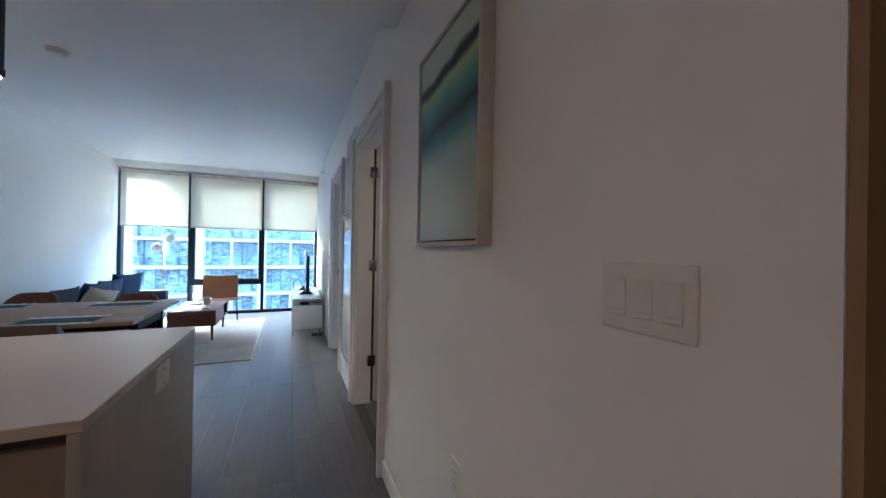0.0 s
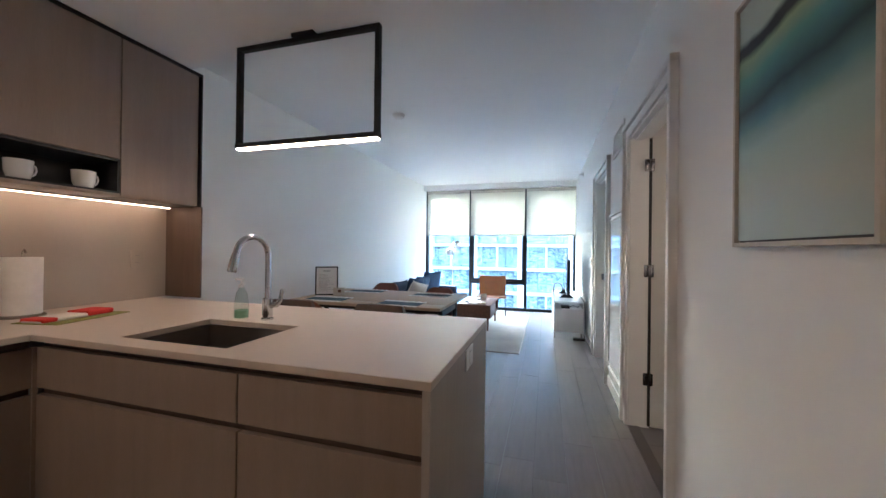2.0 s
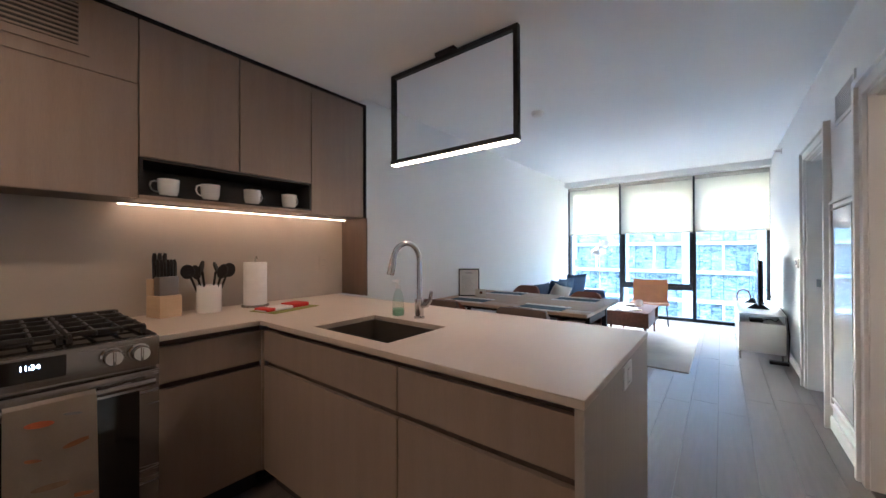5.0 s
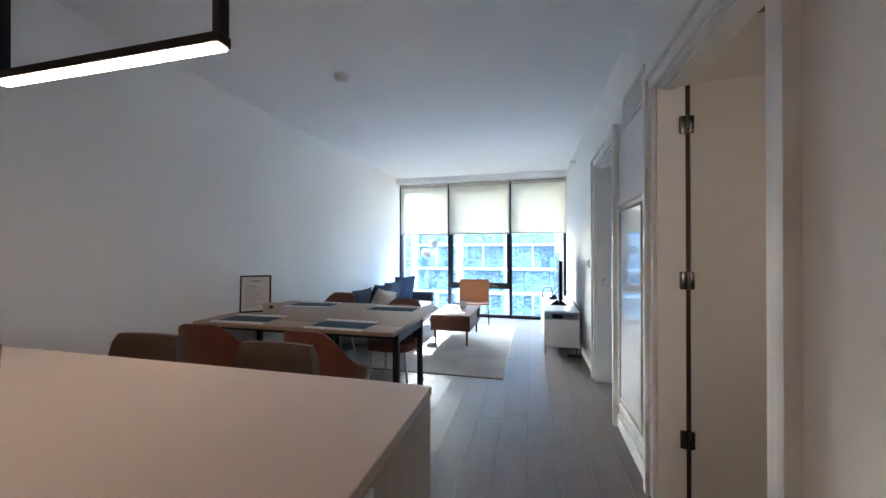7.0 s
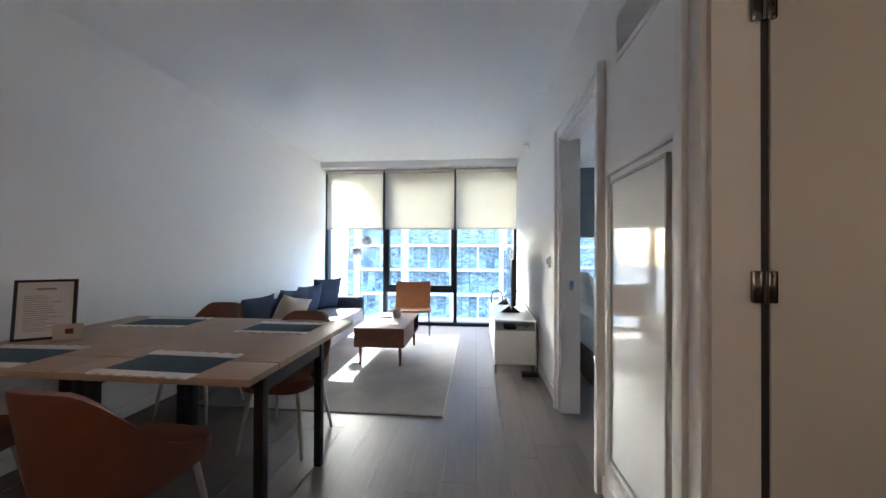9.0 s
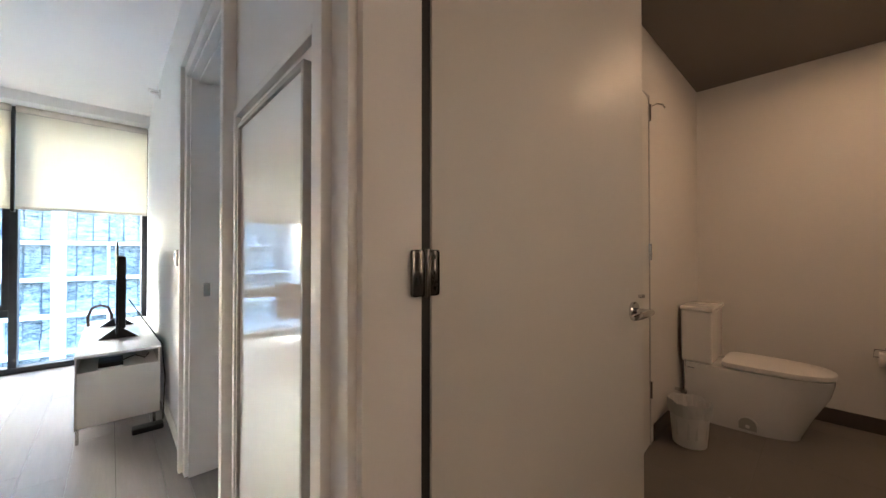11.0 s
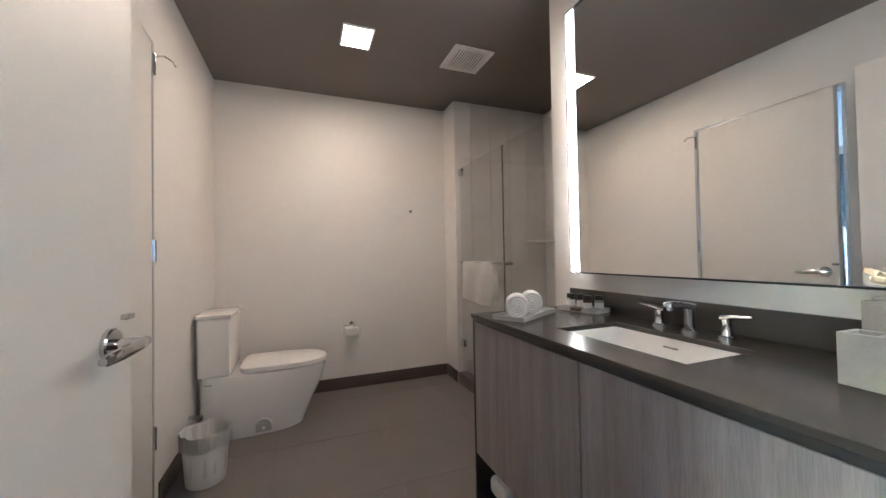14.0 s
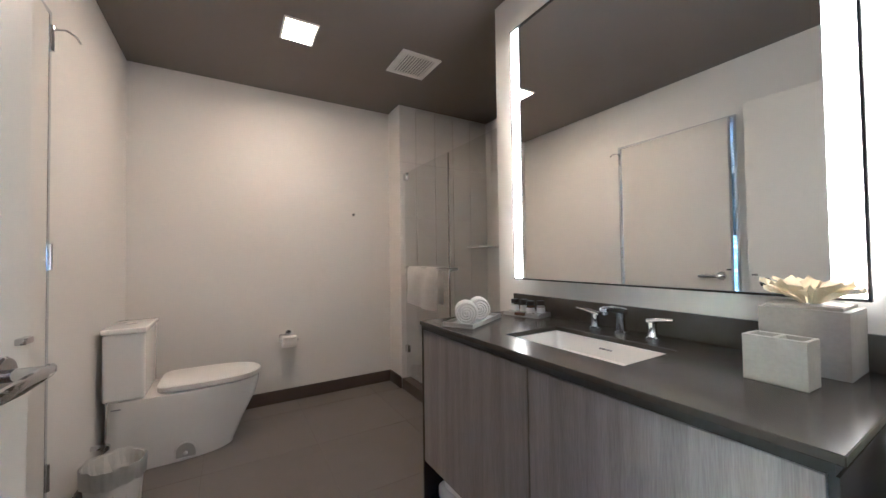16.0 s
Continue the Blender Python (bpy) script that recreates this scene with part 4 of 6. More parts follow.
# counter stools
def stool():
    t = thing("counter_stool", "dark brown leather counter stool tucked under the peninsula", "stool", pose(0, 0, 0), "stools at the peninsula")
    b = bmesh.new()
    lp = []
    for k in range(9):
        z = k / 8
        w = (0.215 - 0.045 * z ** 1.5) * (0.96 if k in (0, 8) else 1)
        th = 0.022 if k not in (0, 8) else 0.012
        y = 0.20 + 0.035 * z
        row = []
        for s in range(9):
            u = -1 + s / 4
            row.append(Vector((u * w, y + 0.02 * (1 - u * u) + th, 0.60 + 0.285 * z)))
        for s in range(8, -1, -1):
            u = -1 + s / 4
            row.append(Vector((u * w, y + 0.02 * (1 - u * u) - th, 0.60 + 0.285 * z)))
        lp.append(row)
    rings(b, lp)
    part("backrest", b, M["darkleather"], t, "padded tapering leather back")
    part("seat", bx(-0.215, -0.20, 0.58, 0.215, 0.20, 0.65, 0.03, 4), M["darkleather"], t)
    for sx in (-1, 1):
        for sy in (-1, 1):
            part("leg", tube(bmesh.new(), [(sx * 0.17, sy * 0.16, 0.58), (sx * 0.20, sy * 0.19, 0)], [0.014, 0.010], 10), M["black"], t)
    for sy in (-1, 1):
        part("footrest", tube(bmesh.new(), [(-0.192, sy * 0.18, 0.22), (0.192, sy * 0.18, 0.22)], 0.008, 8), M["black"], t)
    return t


s0 = stool()
s0.matrix_basis = pose(-0.75, 2.87, 0, 0, 0, 0)
copy_thing(s0, pose(-1.435, 2.87, 0, 0, 0, 3))

# picture by the switches
pc = thing("wall_picture", "abstract blue-green landscape canvas in a pale wood frame", "picture", pose(XR, 0, 0))
A0, A1, AZ0, AZ1 = 1.715, 2.215, 1.278, 1.995
for b in ((A0, A0 + 0.012, AZ0, AZ1), (A1 - 0.012, A1, AZ0, AZ1), (A0 + 0.012, A1 - 0.012, AZ0, AZ0 + 0.012), (A0 + 0.012, A1 - 0.012, AZ1 - 0.012, AZ1)):
    part("frame", bx(-0.045, b[0], b[2], -0.001, b[1], b[3], 0.0015), M["cream"], pc, "slim pale frame")
part("backing", bx(-0.03, A0 + 0.012, AZ0 + 0.012, -0.004, A1 - 0.012, AZ1 - 0.012), M["blackin"], pc)


def art_mat():
    m = bpy.data.materials.new("abstract_painting")
    m.use_nodes = True
    n, l = m.node_tree.nodes, m.node_tree.links
    b = n["Principled BSDF"]
    b.inputs["Roughness"].default_value = 0.6
    tc, mp, ns, add, ramp = (n.new("ShaderNodeTexCoord"), n.new("ShaderNodeSeparateXYZ"), n.new("ShaderNodeTexNoise"), n.new("ShaderNodeMath"), n.new("ShaderNodeValToRGB"))
    l.new(tc.outputs["Object"], mp.inputs[0])
    l.new(tc.outputs["Object"], ns.inputs[0])
    ns.inputs["Scale"].default_value, ns.inputs["Detail"].default_value = 3.2, 6
    # height, along bands that rise a little towards the far side
    slope = n.new("ShaderNodeMath")
    slope.operation = "MULTIPLY_ADD"
    slope.inputs[1].default_value = 0.05
    l.new(mp.outputs["Y"], slope.inputs[0])
    l.new(mp.outputs["Z"], slope.inputs[2])
    add.operation = "MULTIPLY_ADD"
    add.inputs[1].default_value = 0.11
    l.new(ns.outputs["Fac"], add.inputs[0])
    l.new(slope.outputs[0], add.inputs[2])
    mr = n.new("ShaderNodeMapRange")
    mr.inputs[1].default_value, mr.inputs[2].default_value = 1.428, 2.198
    l.new(add.outputs[0], mr.inputs[0])
    l.new(mr.outputs[0], ramp.inputs[0])
    el = ramp.color_ramp.elements
    stops = ((0.0, (0.44, 0.53, 0.49)), (0.2, (0.46, 0.51, 0.45)), (0.38, (0.36, 0.49, 0.46)), (0.46, (0.12, 0.25, 0.27)), (0.53, (0.025, 0.06, 0.075)),
             (0.58, (0.07, 0.17, 0.18)), (0.65, (0.14, 0.34, 0.31)), (0.715, (0.36, 0.48, 0.28)), (0.745, (0.02, 0.03, 0.04)), (0.775, (0.02, 0.03, 0.04)),
             (0.80, (0.48, 0.57, 0.48)), (1.0, (0.52, 0.58, 0.52)))
    while len(el) < len(stops):
        el.new(0.5)
    for e, (p, c) in zip(el, stops):
        e.position, e.color = p, (*c, 1)
    l.new(ramp.outputs[0], b.inputs["Base Color"])
    bp = n.new("ShaderNodeBump")
    bp.inputs["Strength"].default_value = 0.15
    l.new(ns.outputs["Fac"], bp.inputs["Height"])
    l.new(bp.outputs[0], b.inputs["Normal"])
    return m


part("canvas", bx(-0.038, A0 + 0.018, AZ0 + 0.018, -0.030, A1 - 0.018, AZ1 - 0.018, 0.001), art_mat(), pc, "abstract painting in teal, dark blue and pale green")

# vent grilles, smoke detector, thermostat, sprinkler
def grille(name, label, at, w, h, n, m, rim=0.022, horiz=True, back="blackin", half=0.0045):
    t = thing(name, label, "vent", at)
    part("backing", bx(-w / 2 + 0.003, -0.003, -h / 2 + 0.003, w / 2 - 0.003, -0.001, h / 2 - 0.003), M[back], t)
    part("frame", boxes((-w / 2, -0.010, -h / 2, w / 2, 0, -h / 2 + rim), (-w / 2, -0.010, h / 2 - rim, w / 2, 0, h / 2),
                        (-w / 2, -0.010, -h / 2 + rim, -w / 2 + rim, 0, h / 2 - rim), (w / 2 - rim, -0.010, -h / 2 + rim, w / 2, 0, h / 2 - rim)), m, t)
    for k in range(n):
        p = (k + 0.5) / n
        if horiz:
            z = -h / 2 + rim + (h - 2 * rim) * p
            part("slat", bx(-w / 2 + rim, -0.009, z - half, w / 2 - rim, -0.003, z + half), m, t)
        else:
            x = -w / 2 + rim + (w - 2 * rim) * p
            part("slat", bx(x - half, -0.009, -h / 2 + rim, x + half, -0.003, h / 2 - rim), m, t)
    return t


grille("air_vent", "white slatted air vent high on the wall", pose(XR, 4.235, 2.20, 0, 0, -90), 0.46, 0.215, 12, M["trim"], half=0.003)
grille("hood_vent", "black louvred vent in the cabinet above the range", pose(UX, 1.03, 2.29, 0, 0, 90), 0.40, 0.26, 9, M["laminate"], 0.035)
sd = thing("smoke_detector", "round white smoke detector on the ceiling", "smoke detector", pose(-1.185, 4.39, ZC))
part("base", lathe(bmesh.new(), [(0, 0), (0.065, 0), (0.065, -0.012), (0, -0.012)], seg=28), M["plastic"], sd)
part("cover", lathe(bmesh.new(), [(0, -0.012), (0.056, -0.012), (0.054, -0.028), (0.04, -0.038), (0, -0.04)], seg=28), M["plastic"], sd)
th = thing("thermostat", "small white thermostat beside the bedroom door", "thermostat", pose(XR, 5.98, 1.13, 0, 0, -90))
part("body", bx(-0.05, -0.02, -0.05, 0.05, 0, 0.05, 0.006), M["plastic"], th)
part("screen", bx(-0.032, -0.0215, -0.02, 0.032, -0.0195, 0.032), M["screen"], th, "dark display")
sp = thing("sprinkler_head", "white side-wall sprinkler head under the ceiling", "sprinkler", pose(XR, 7.2, 2.53, 0, 0, -90))
part("escutcheon", cyl(bmesh.new(), (0, 0, 0), (0, -0.012, 0), 0.04, 0.034, 20), M["plastic"], sp)
part("nozzle", tube(bmesh.new(), [(0, -0.01, 0), (0, -0.055, 0), (0, -0.07, 0)], [0.014, 0.011, 0.006], 12), M["plastic"], sp)
part("deflector", bx(-0.035, -0.085, 0.012, 0.035, -0.02, 0.017, 0.002), M["plastic"], sp)

# ---- dining ----
TZ = 0.725
def table_half(label, x0, x1):
    t = thing("dining_table", label, "table", pose(0, 0, 0), "paired dining tables")
    part("tabletop", bx(x0 + 0.001, 4.26, TZ - 0.03, x1 - 0.001, 5.215, TZ, 0.002), M["oak"], t, "pale oak top")
    part("flip_leaf", bx(x0 + 0.001, 4.045, TZ - 0.03, x1 - 0.001, 4.257, TZ - 0.001, 0.002), M["oak"], t, "pale oak extension leaf")
    for x in (x0 + 0.03, x1 - 0.03):
        for y in (4.17, 4.72):
            part("leg", bx(x - 0.02, y - 0.02, 0, x + 0.02, y + 0.02, TZ - 0.03, 0.002), M["black"], t, "black steel leg")
        part("side_apron", bx(x - 0.012, 4.19, TZ - 0.10, x + 0.012, 4.70, TZ - 0.03), M["blackin"], t)
    for y in (4.17, 4.72):
        part("rail", bx(x0 + 0.05, y - 0.012, TZ - 0.075, x1 - 0.05, y + 0.012, TZ - 0.03), M["black"], t)
    return t


table_half("oak-topped black steel extending dining table", -1.44, -0.605)
table_half("oak-topped black steel extending dining table against the wall", -2.275, -1.442)


def dining_chair():
    t = thing("dining_chair", "cognac leather shell dining chair with tapered metal legs", "chair", pose(0, 0, 0), "chairs round the table")
    b = bmesh.new()
    NU, NV = 22, 8
    loops = []
    for j in range(NV + 1):
        v = j / NV
        row = []
        for i in range(NU + 1):
            th_ = radians(-112 + 224 * i / NU)
            k = min(1, max(0, (abs(math.degrees(th_)) - 16) / 92))
            top = 0.785 - 0.30 * (k * k * (3 - 2 * k))
            bot = 0.385 + 0.02 * k
            z = bot + (top - bot) * v
            rx, ry = 0.235 + 0.012 * v, 0.225
            tilt = 0.16 * max(0, z - 0.42) * (0.4 + 0.6 * math.cos(th_) if abs(th_) < math.pi / 2 else 0.4)
            row.append(Vector((rx * math.copysign(abs(math.sin(th_)) ** 0.75, th_), -ry * math.copysign(abs(math.cos(th_)) ** 0.8, math.cos(th_)) - tilt - 0.005, z)))
        loops.append(row)
    rings(b, loops, False, False, closed=False)
    bmesh.ops.recalc_face_normals(b, faces=b.faces)
    bmesh.ops.solidify(b, geom=list(b.faces), thickness=0.022)
    part("backrest", b, M["leather"], t, "curved leather shell back")
    s = bmesh.new()
    loops = []
    for f, z in ((0.82, 0.375), (0.97, 0.385), (1.0, 0.42), (0.98, 0.452), (0.85, 0.466), (0.4, 0.468)):
        loops.append([Vector((0.222 * f * math.copysign(abs(math.cos(a)) ** 0.55, math.cos(a)), 0.01 + 0.225 * f * math.copysign(abs(math.sin(a)) ** 0.6, math.sin(a)), z))
                      for a in [2 * math.pi * k / 32 for k in range(32)]])
    rings(s, loops)
    part("seat", s, M["leather"], t, "padded leather seat")
    for sx in (-1, 1):
        for sy in (-1, 1):
            part("leg", tube(bmesh.new(), [(sx * 0.15, sy * 0.14, 0.385), (sx * 0.205, sy * 0.20 - 0.01, 0)], [0.014, 0.008], 12), M["legmetal"], t, "tapered metal leg")
    return t


ch = dining_chair()
ch.matrix_basis = pose(-1.05, 3.99, 0, 0, 0, -4)
for x, y, a in ((-1.90, 3.99, 8), (-1.82, 5.28, 180), (-0.95, 4.95, 178)):
    copy_thing(ch, pose(x, y, 0, 0, 0, a))


def placemat(at):
    t = thing("placemat", "blue woven placemat with cream fringed ends", "placemat", at, "placemats on the table")
    part("weave", bx(-0.215, -0.105, 0, 0.215, 0.105, 0.003, 0.001), M["matblue"], t)
    for s in (-1, 1):
        e = bmesh.new()
        loops = []
        for k in range(26):
            x = -0.225 + 0.45 * k / 25
            w = 0.058 + 0.005 * math.sin(k * 1.9 + s)
            z = 0.002 + 0.006 * abs(math.sin(k * 0.8 + s))
            y0, y1 = s * 0.105, s * (0.105 + w)
            loops.append([Vector((x, y0, 0.0005)), Vector((x, y1, 0.0005)), Vector((x, y1, z)), Vector((x, (y0 + y1) / 2, z + 0.002)), Vector((x, y0, 0.004))])
        rings(e, loops)
        part("fringe", e, M["linen"], t, "cream frayed end")
    return t


pm = placemat(pose(-1.905, 4.225, TZ, 0, 0, 2))
for x, y, a in ((-1.06, 4.19, -2), (-1.86, 5.01, 3), (-0.97, 4.93, 0)):
    copy_thing(pm, pose(x, y, TZ, 0, 0, a))
sg = thing("framed_notice", "black framed printed notice standing on the table", "picture frame", pose(-2.10, 4.50, TZ, -7, 0, 34))
part("frame", boxes((-0.125, -0.008, 0, 0.125, 0.008, 0.014), (-0.125, -0.008, 0.314, 0.125, 0.008, 0.328), (-0.125, -0.008, 0.014, -0.111, 0.008, 0.314), (0.111, -0.008, 0.014, 0.125, 0.008, 0.314)), M["black"], sg)
part("sheet", bx(-0.111, -0.004, 0.014, 0.111, 0.004, 0.314), M["paper"], sg, "white printed sheet")
part("line", bx(-0.04, -0.0055, 0.272, 0.04, -0.004, 0.281), M["ink"], sg)
rl = random.Random(8)
for k in range(17):
    w = 0.16 * (0.5 + 0.5 * rl.random())
    part("line", bx(-0.085, -0.005, 0.05 + k * 0.0118, -0.085 + w, -0.004, 0.0525 + k * 0.0118), M["ink"], sg)
part("easel", rings(bmesh.new(), [[Vector((-0.03, 0.008, 0.2)), Vector((0.03, 0.008, 0.2)), Vector((0.03, 0.09, 0.012)), Vector((-0.03, 0.09, 0.012))],
                                  [Vector((-0.03, 0.011, 0.2)), Vector((0.03, 0.011, 0.2)), Vector((0.03, 0.093, 0.012)), Vector((-0.03, 0.093, 0.012))]]), M["black"], sg)
cd = thing("table_card", "small printed card in a clear stand on the table", "card", pose(-1.925, 4.48, TZ, 0, 0, 30))
part("card", bx(-0.062, -0.0015, 0.01, 0.062, 0.0015, 0.095), M["cream"], cd)
part("stand", bx(-0.065, -0.02, 0, 0.065, 0.02, 0.01, 0.003), M["softglass"], cd)
part("print_mark", bx(-0.012, -0.003, 0.042, 0.022, -0.0015, 0.07, 0.001), M["walnut"], cd, "dark round mark")

# ---- sitting area ----
rg_ = bmesh.new()
box(rg_, -1.95, 5.37, 0.0, 0.012, 7.93, 0.011, 0.004, 2)
rug = thing("rug", "pale cream and grey distressed area rug", "rug", pose(0, 0, 0))
part("rug_field", rg_, M["rug"], rug)
part("edge", bx(-1.95, 5.362, 0, 0.012, 5.37, 0.008), M["fin"], rug, "dark bound edge")
part("edge", bx(0.012, 5.362, 0, 0.018, 7.93, 0.008), M["cream"], rug)

sf = thing("sofa", "low blue-grey fabric sofa against the wall", "sofa", pose(0, 0, 0))
S0, S1 = 5.78, 7.86
part("base", bx(-2.27, S0, 0.13, -1.36, S1, 0.245, 0.02, 3), M["seatfab"], sf)
for k in range(2):
    a = S0 + 0.01 + k * (S1 - S0 - 0.17) / 2
    part("seat_cushion", bx(-2.05, a, 0.245, -1.33, a + (S1 - S0 - 0.17) / 2 - 0.008, 0.42, 0.045, 4), M["seatfab"], sf, "grey seat cushion")
    part("back_cushion", bx(-2.14, a, 0.40, -1.90, a + (S1 - S0 - 0.17) / 2 - 0.012, 0.66, 0.075, 5), M["sofa"], sf, "plump blue-grey back cushion")
part("back_frame", bx(-2.275, S0, 0.13, -2.12, S1, 0.60, 0.04, 4), M["sofa"], sf)
part("armrest", bx(-2.27, S1 - 0.15, 0.13, -1.37, S1, 0.56, 0.05, 4), M["sofa"], sf)
for x in (-2.2, -1.43):
    for y in (S0 + 0.08, S1 - 0.08):
        part("leg", tube(bmesh.new(), [(x, y, 0.13), (x, y, 0)], [0.02, 0.013], 12), M["walnut"], sf)


def cushion(at, w, h, m, label, seed):
    return solo("throw_pillow", pillow(bmesh.new(), w, h, 0.17, seed=seed, n=14), M[m], label, "pillow", "pillows on the sofa", at=at)


cushion(pose(-1.80, 7.50, 0.625, 12, 0, 62), 0.47, 0.45, "navy", "navy blue pillow leaning on the sofa arm", 1)
cushion(pose(-1.84, 7.02, 0.60, 14, 0, 78), 0.45, 0.40, "navy", "navy blue square pillow", 2)
cushion(pose(-1.80, 6.56, 0.595, 14, 4, 76), 0.44, 0.40, "navy", "navy blue square pillow", 3)
cushion(pose(-1.68, 6.34, 0.575, 22, 14, 66), 0.36, 0.35, "cream", "cream and blue pillow leaning forward", 4)
cushion(pose(-1.86, 5.98, 0.595, 18, 0, 84), 0.46, 0.40, "sofa", "slate blue square pillow", 5)

# coffee table
cf = thing("coffee_table", "walnut box coffee table with tapered legs on the rug", "coffee table", pose(0, 0, 0.011))
C0, C1, CY0, CY1 = -1.02, -0.49, 6.40, 7.36
part("case", boxes((C0, CY0, 0.20, C1, CY0 + 0.022, 0.385), (C0, CY0 + 0.022, 0.20, C0 + 0.02, CY1 - 0.02, 0.385), (C0 + 0.02, CY0 + 0.022, 0.20, C1, CY1 - 0.02, 0.222),
                   (C1 - 0.02, CY0 + 0.022, 0.222, C1, CY1 - 0.36, 0.385), (C0, CY1 - 0.02, 0.20, C1, CY1, 0.385), (C0 + 0.02, CY1 - 0.38, 0.222, C1 - 0.02, CY1 - 0.36, 0.385)), M["walnut"], cf, "walnut box frame")
part("tabletop", bx(C0, CY0, 0.385, C1, CY1, 0.402, 0.003), M["walnut"], cf, "polished walnut top")
for x in (C0 + 0.05, C1 - 0.05):
    for y in (CY0 + 0.06, CY1 - 0.06):
        part("leg", tube(bmesh.new(), [(x, y, 0.20), (x, y, 0)], [0.019, 0.012], 14), M["walnut"], cf, "turned walnut leg")
cp_ = thing("white_candle", "white cup-shaped candle on the coffee table", "candle", pose(-0.70, 7.02, 0.413))
part("jar", lathe(bmesh.new(), [(0, 0.0), (0.03, 0.0), (0.046, 0.02), (0.05, 0.06), (0.047, 0.10), (0.044, 0.10), (0.045, 0.06), (0.04, 0.03), (0, 0.03)], seg=28), M["ceramic"], cp_)
solo("coaster", lathe(bmesh.new(), [(0, 0), (0.045, 0), (0.045, 0.012), (0, 0.012)], seg=20), M["lightwood"], "small round wooden coaster stack", "coaster", at=pose(-0.64, 6.60, 0.413))
solo("remote_control", bx(-0.02, -0.08, 0, 0.02, 0.08, 0.016, 0.005, 2), M["black"], "black remote control on the coffee table", "remote", at=pose(-0.84, 7.0, 0.413, 0, 0, 80))

# lounge chair
lc = thing("lounge_chair", "tan leather sling lounge chair on thin metal legs", "chair", pose(-0.70, 8.02, 0.0, 0, 0, 6))
sl = bmesh.new()
prof = [(-0.34, 0.36), (-0.33, 0.375), (-0.20, 0.365), (0.0, 0.335), (0.12, 0.325), (0.18, 0.345), (0.22, 0.42), (0.27, 0.56), (0.31, 0.68), (0.33, 0.74)]
loops = []
for py, pz in prof:
    w = 0.27 if py > 0.15 else 0.29
    loops.append([Vector((-w + 2 * w * k / 10, py + 0.012 * (1 - (k / 5 - 1) ** 2), pz - 0.012 * (1 - (k / 5 - 1) ** 2))) for k in range(11)])
rings(sl, loops, False, False, closed=False)
bmesh.ops.recalc_face_normals(sl, faces=sl.faces)
bmesh.ops.solidify(sl, geom=list(sl.faces), thickness=0.018)
part("sling", sl, M["tan"], lc, "tan leather sling seat and back")
for sx in (-1, 1):
    part("leg_frame", tube(bmesh.new(), [(sx * 0.25, 0.14, 0.31), (sx * 0.27, 0.24, 0.012), (sx * 0.27, -0.26, 0.012), (sx * 0.25, -0.20, 0.345)], 0.007, 10), M["black"], lc, "bent black rod leg")
part("cross_rod", tube(bmesh.new(), [(-0.25, 0.14, 0.31), (0.25, 0.14, 0.31)], 0.007, 10), M["black"], lc)

# floor lamp with opal globes
fl_ = thing("floor_lamp", "slim brass floor lamp with two white globes", "floor lamp", pose(-1.60, 8.36, 0))
part("base", lathe(bmesh.new(), [(0, 0), (0.13, 0), (0.13, 0.014), (0.12, 0.018), (0, 0.018)], seg=28), M["brass"], fl_)
part("pole", tube(bmesh.new(), [(0, 0, 0.018), (0, 0, 1.48)], 0.008, 10), M["brass"], fl_)
for dx, z in ((0.10, 1.385), (-0.075, 1.215)):
    part("arm", tube(bmesh.new(), [(0, 0, z), (dx * 0.5, 0, z)], 0.006, 8), M["brass"], fl_)
    gb = bmesh.new()
    bmesh.ops.create_uvsphere(gb, u_segments=24, v_segments=14, radius=0.08, matrix=Matrix.Translation((dx, 0, z)))
    part("globe", gb, M["globe"], fl_, "white opal glass globe")

# media unit, television
tv = thing("media_unit", "low white lacquered media unit with a glass-top", "tv stand", pose(0, 0, 0))
V0, V1, VY0, VY1 = 0.44, 0.845, 6.35, 7.86
part("lower_case", bx(V0 + 0.008, VY0 + 0.008, 0.095, V1, VY1, 0.43, 0.004), M["white_lac"], tv)
part("front_panel", bx(V0, VY0, 0.09, V0 + 0.008, VY1, 0.52, 0.001), M["white_lac"], tv)
part("back_panel", bx(V1 - 0.012, VY0 + 0.008, 0.43, V1, VY1, 0.52), M["white_lac"], tv)
part("top", bx(V0 - 0.003, VY0 - 0.004, 0.52, V1 + 0.003, VY1 + 0.004, 0.536, 0.002), M["white_lac"], tv)
for x in (V0 + 0.012, V1 - 0.03):
    for y in (VY0 + 0.02, VY1 - 0.03):
        part("foot", bx(x - 0.008, y - 0.008, 0, x + 0.008, y + 0.008, 0.095), M["steel"], tv)
tl = thing("television", "black flat television standing on the media unit", "television", pose(0.64, 7.12, 0.536))
part("screen", bx(-0.018, -0.56, 0.07, -0.006, 0.56, 0.70, 0.003), M["screen"], tl, "dark glossy screen")
part("back_shell", bx(-0.006, -0.53, 0.10, 0.035, 0.53, 0.60, 0.012, 2), M["black"], tl)
for y in (-0.30, 0.30):
    part("stand_foot", rings(bmesh.new(), [[Vector((-0.11, y - 0.012, 0)), Vector((0.11, y - 0.012, 0)), Vector((0.012, y - 0.012, 0.08)), Vector((-0.012, y - 0.012, 0.08))],
                                           [Vector((-0.11, y + 0.012, 0)), Vector((0.11, y + 0.012, 0)), Vector((0.012, y + 0.012, 0.08)), Vector((-0.012, y + 0.012, 0.08))]]), M["black"], tl)
rt = thing("router_box", "small black box with a cable in the media unit", "electronics", pose(0.60, 6.50, 0.43))
part("case", bx(-0.06, -0.09, 0.0, 0.06, 0.09, 0.028, 0.005), M["black"], rt)
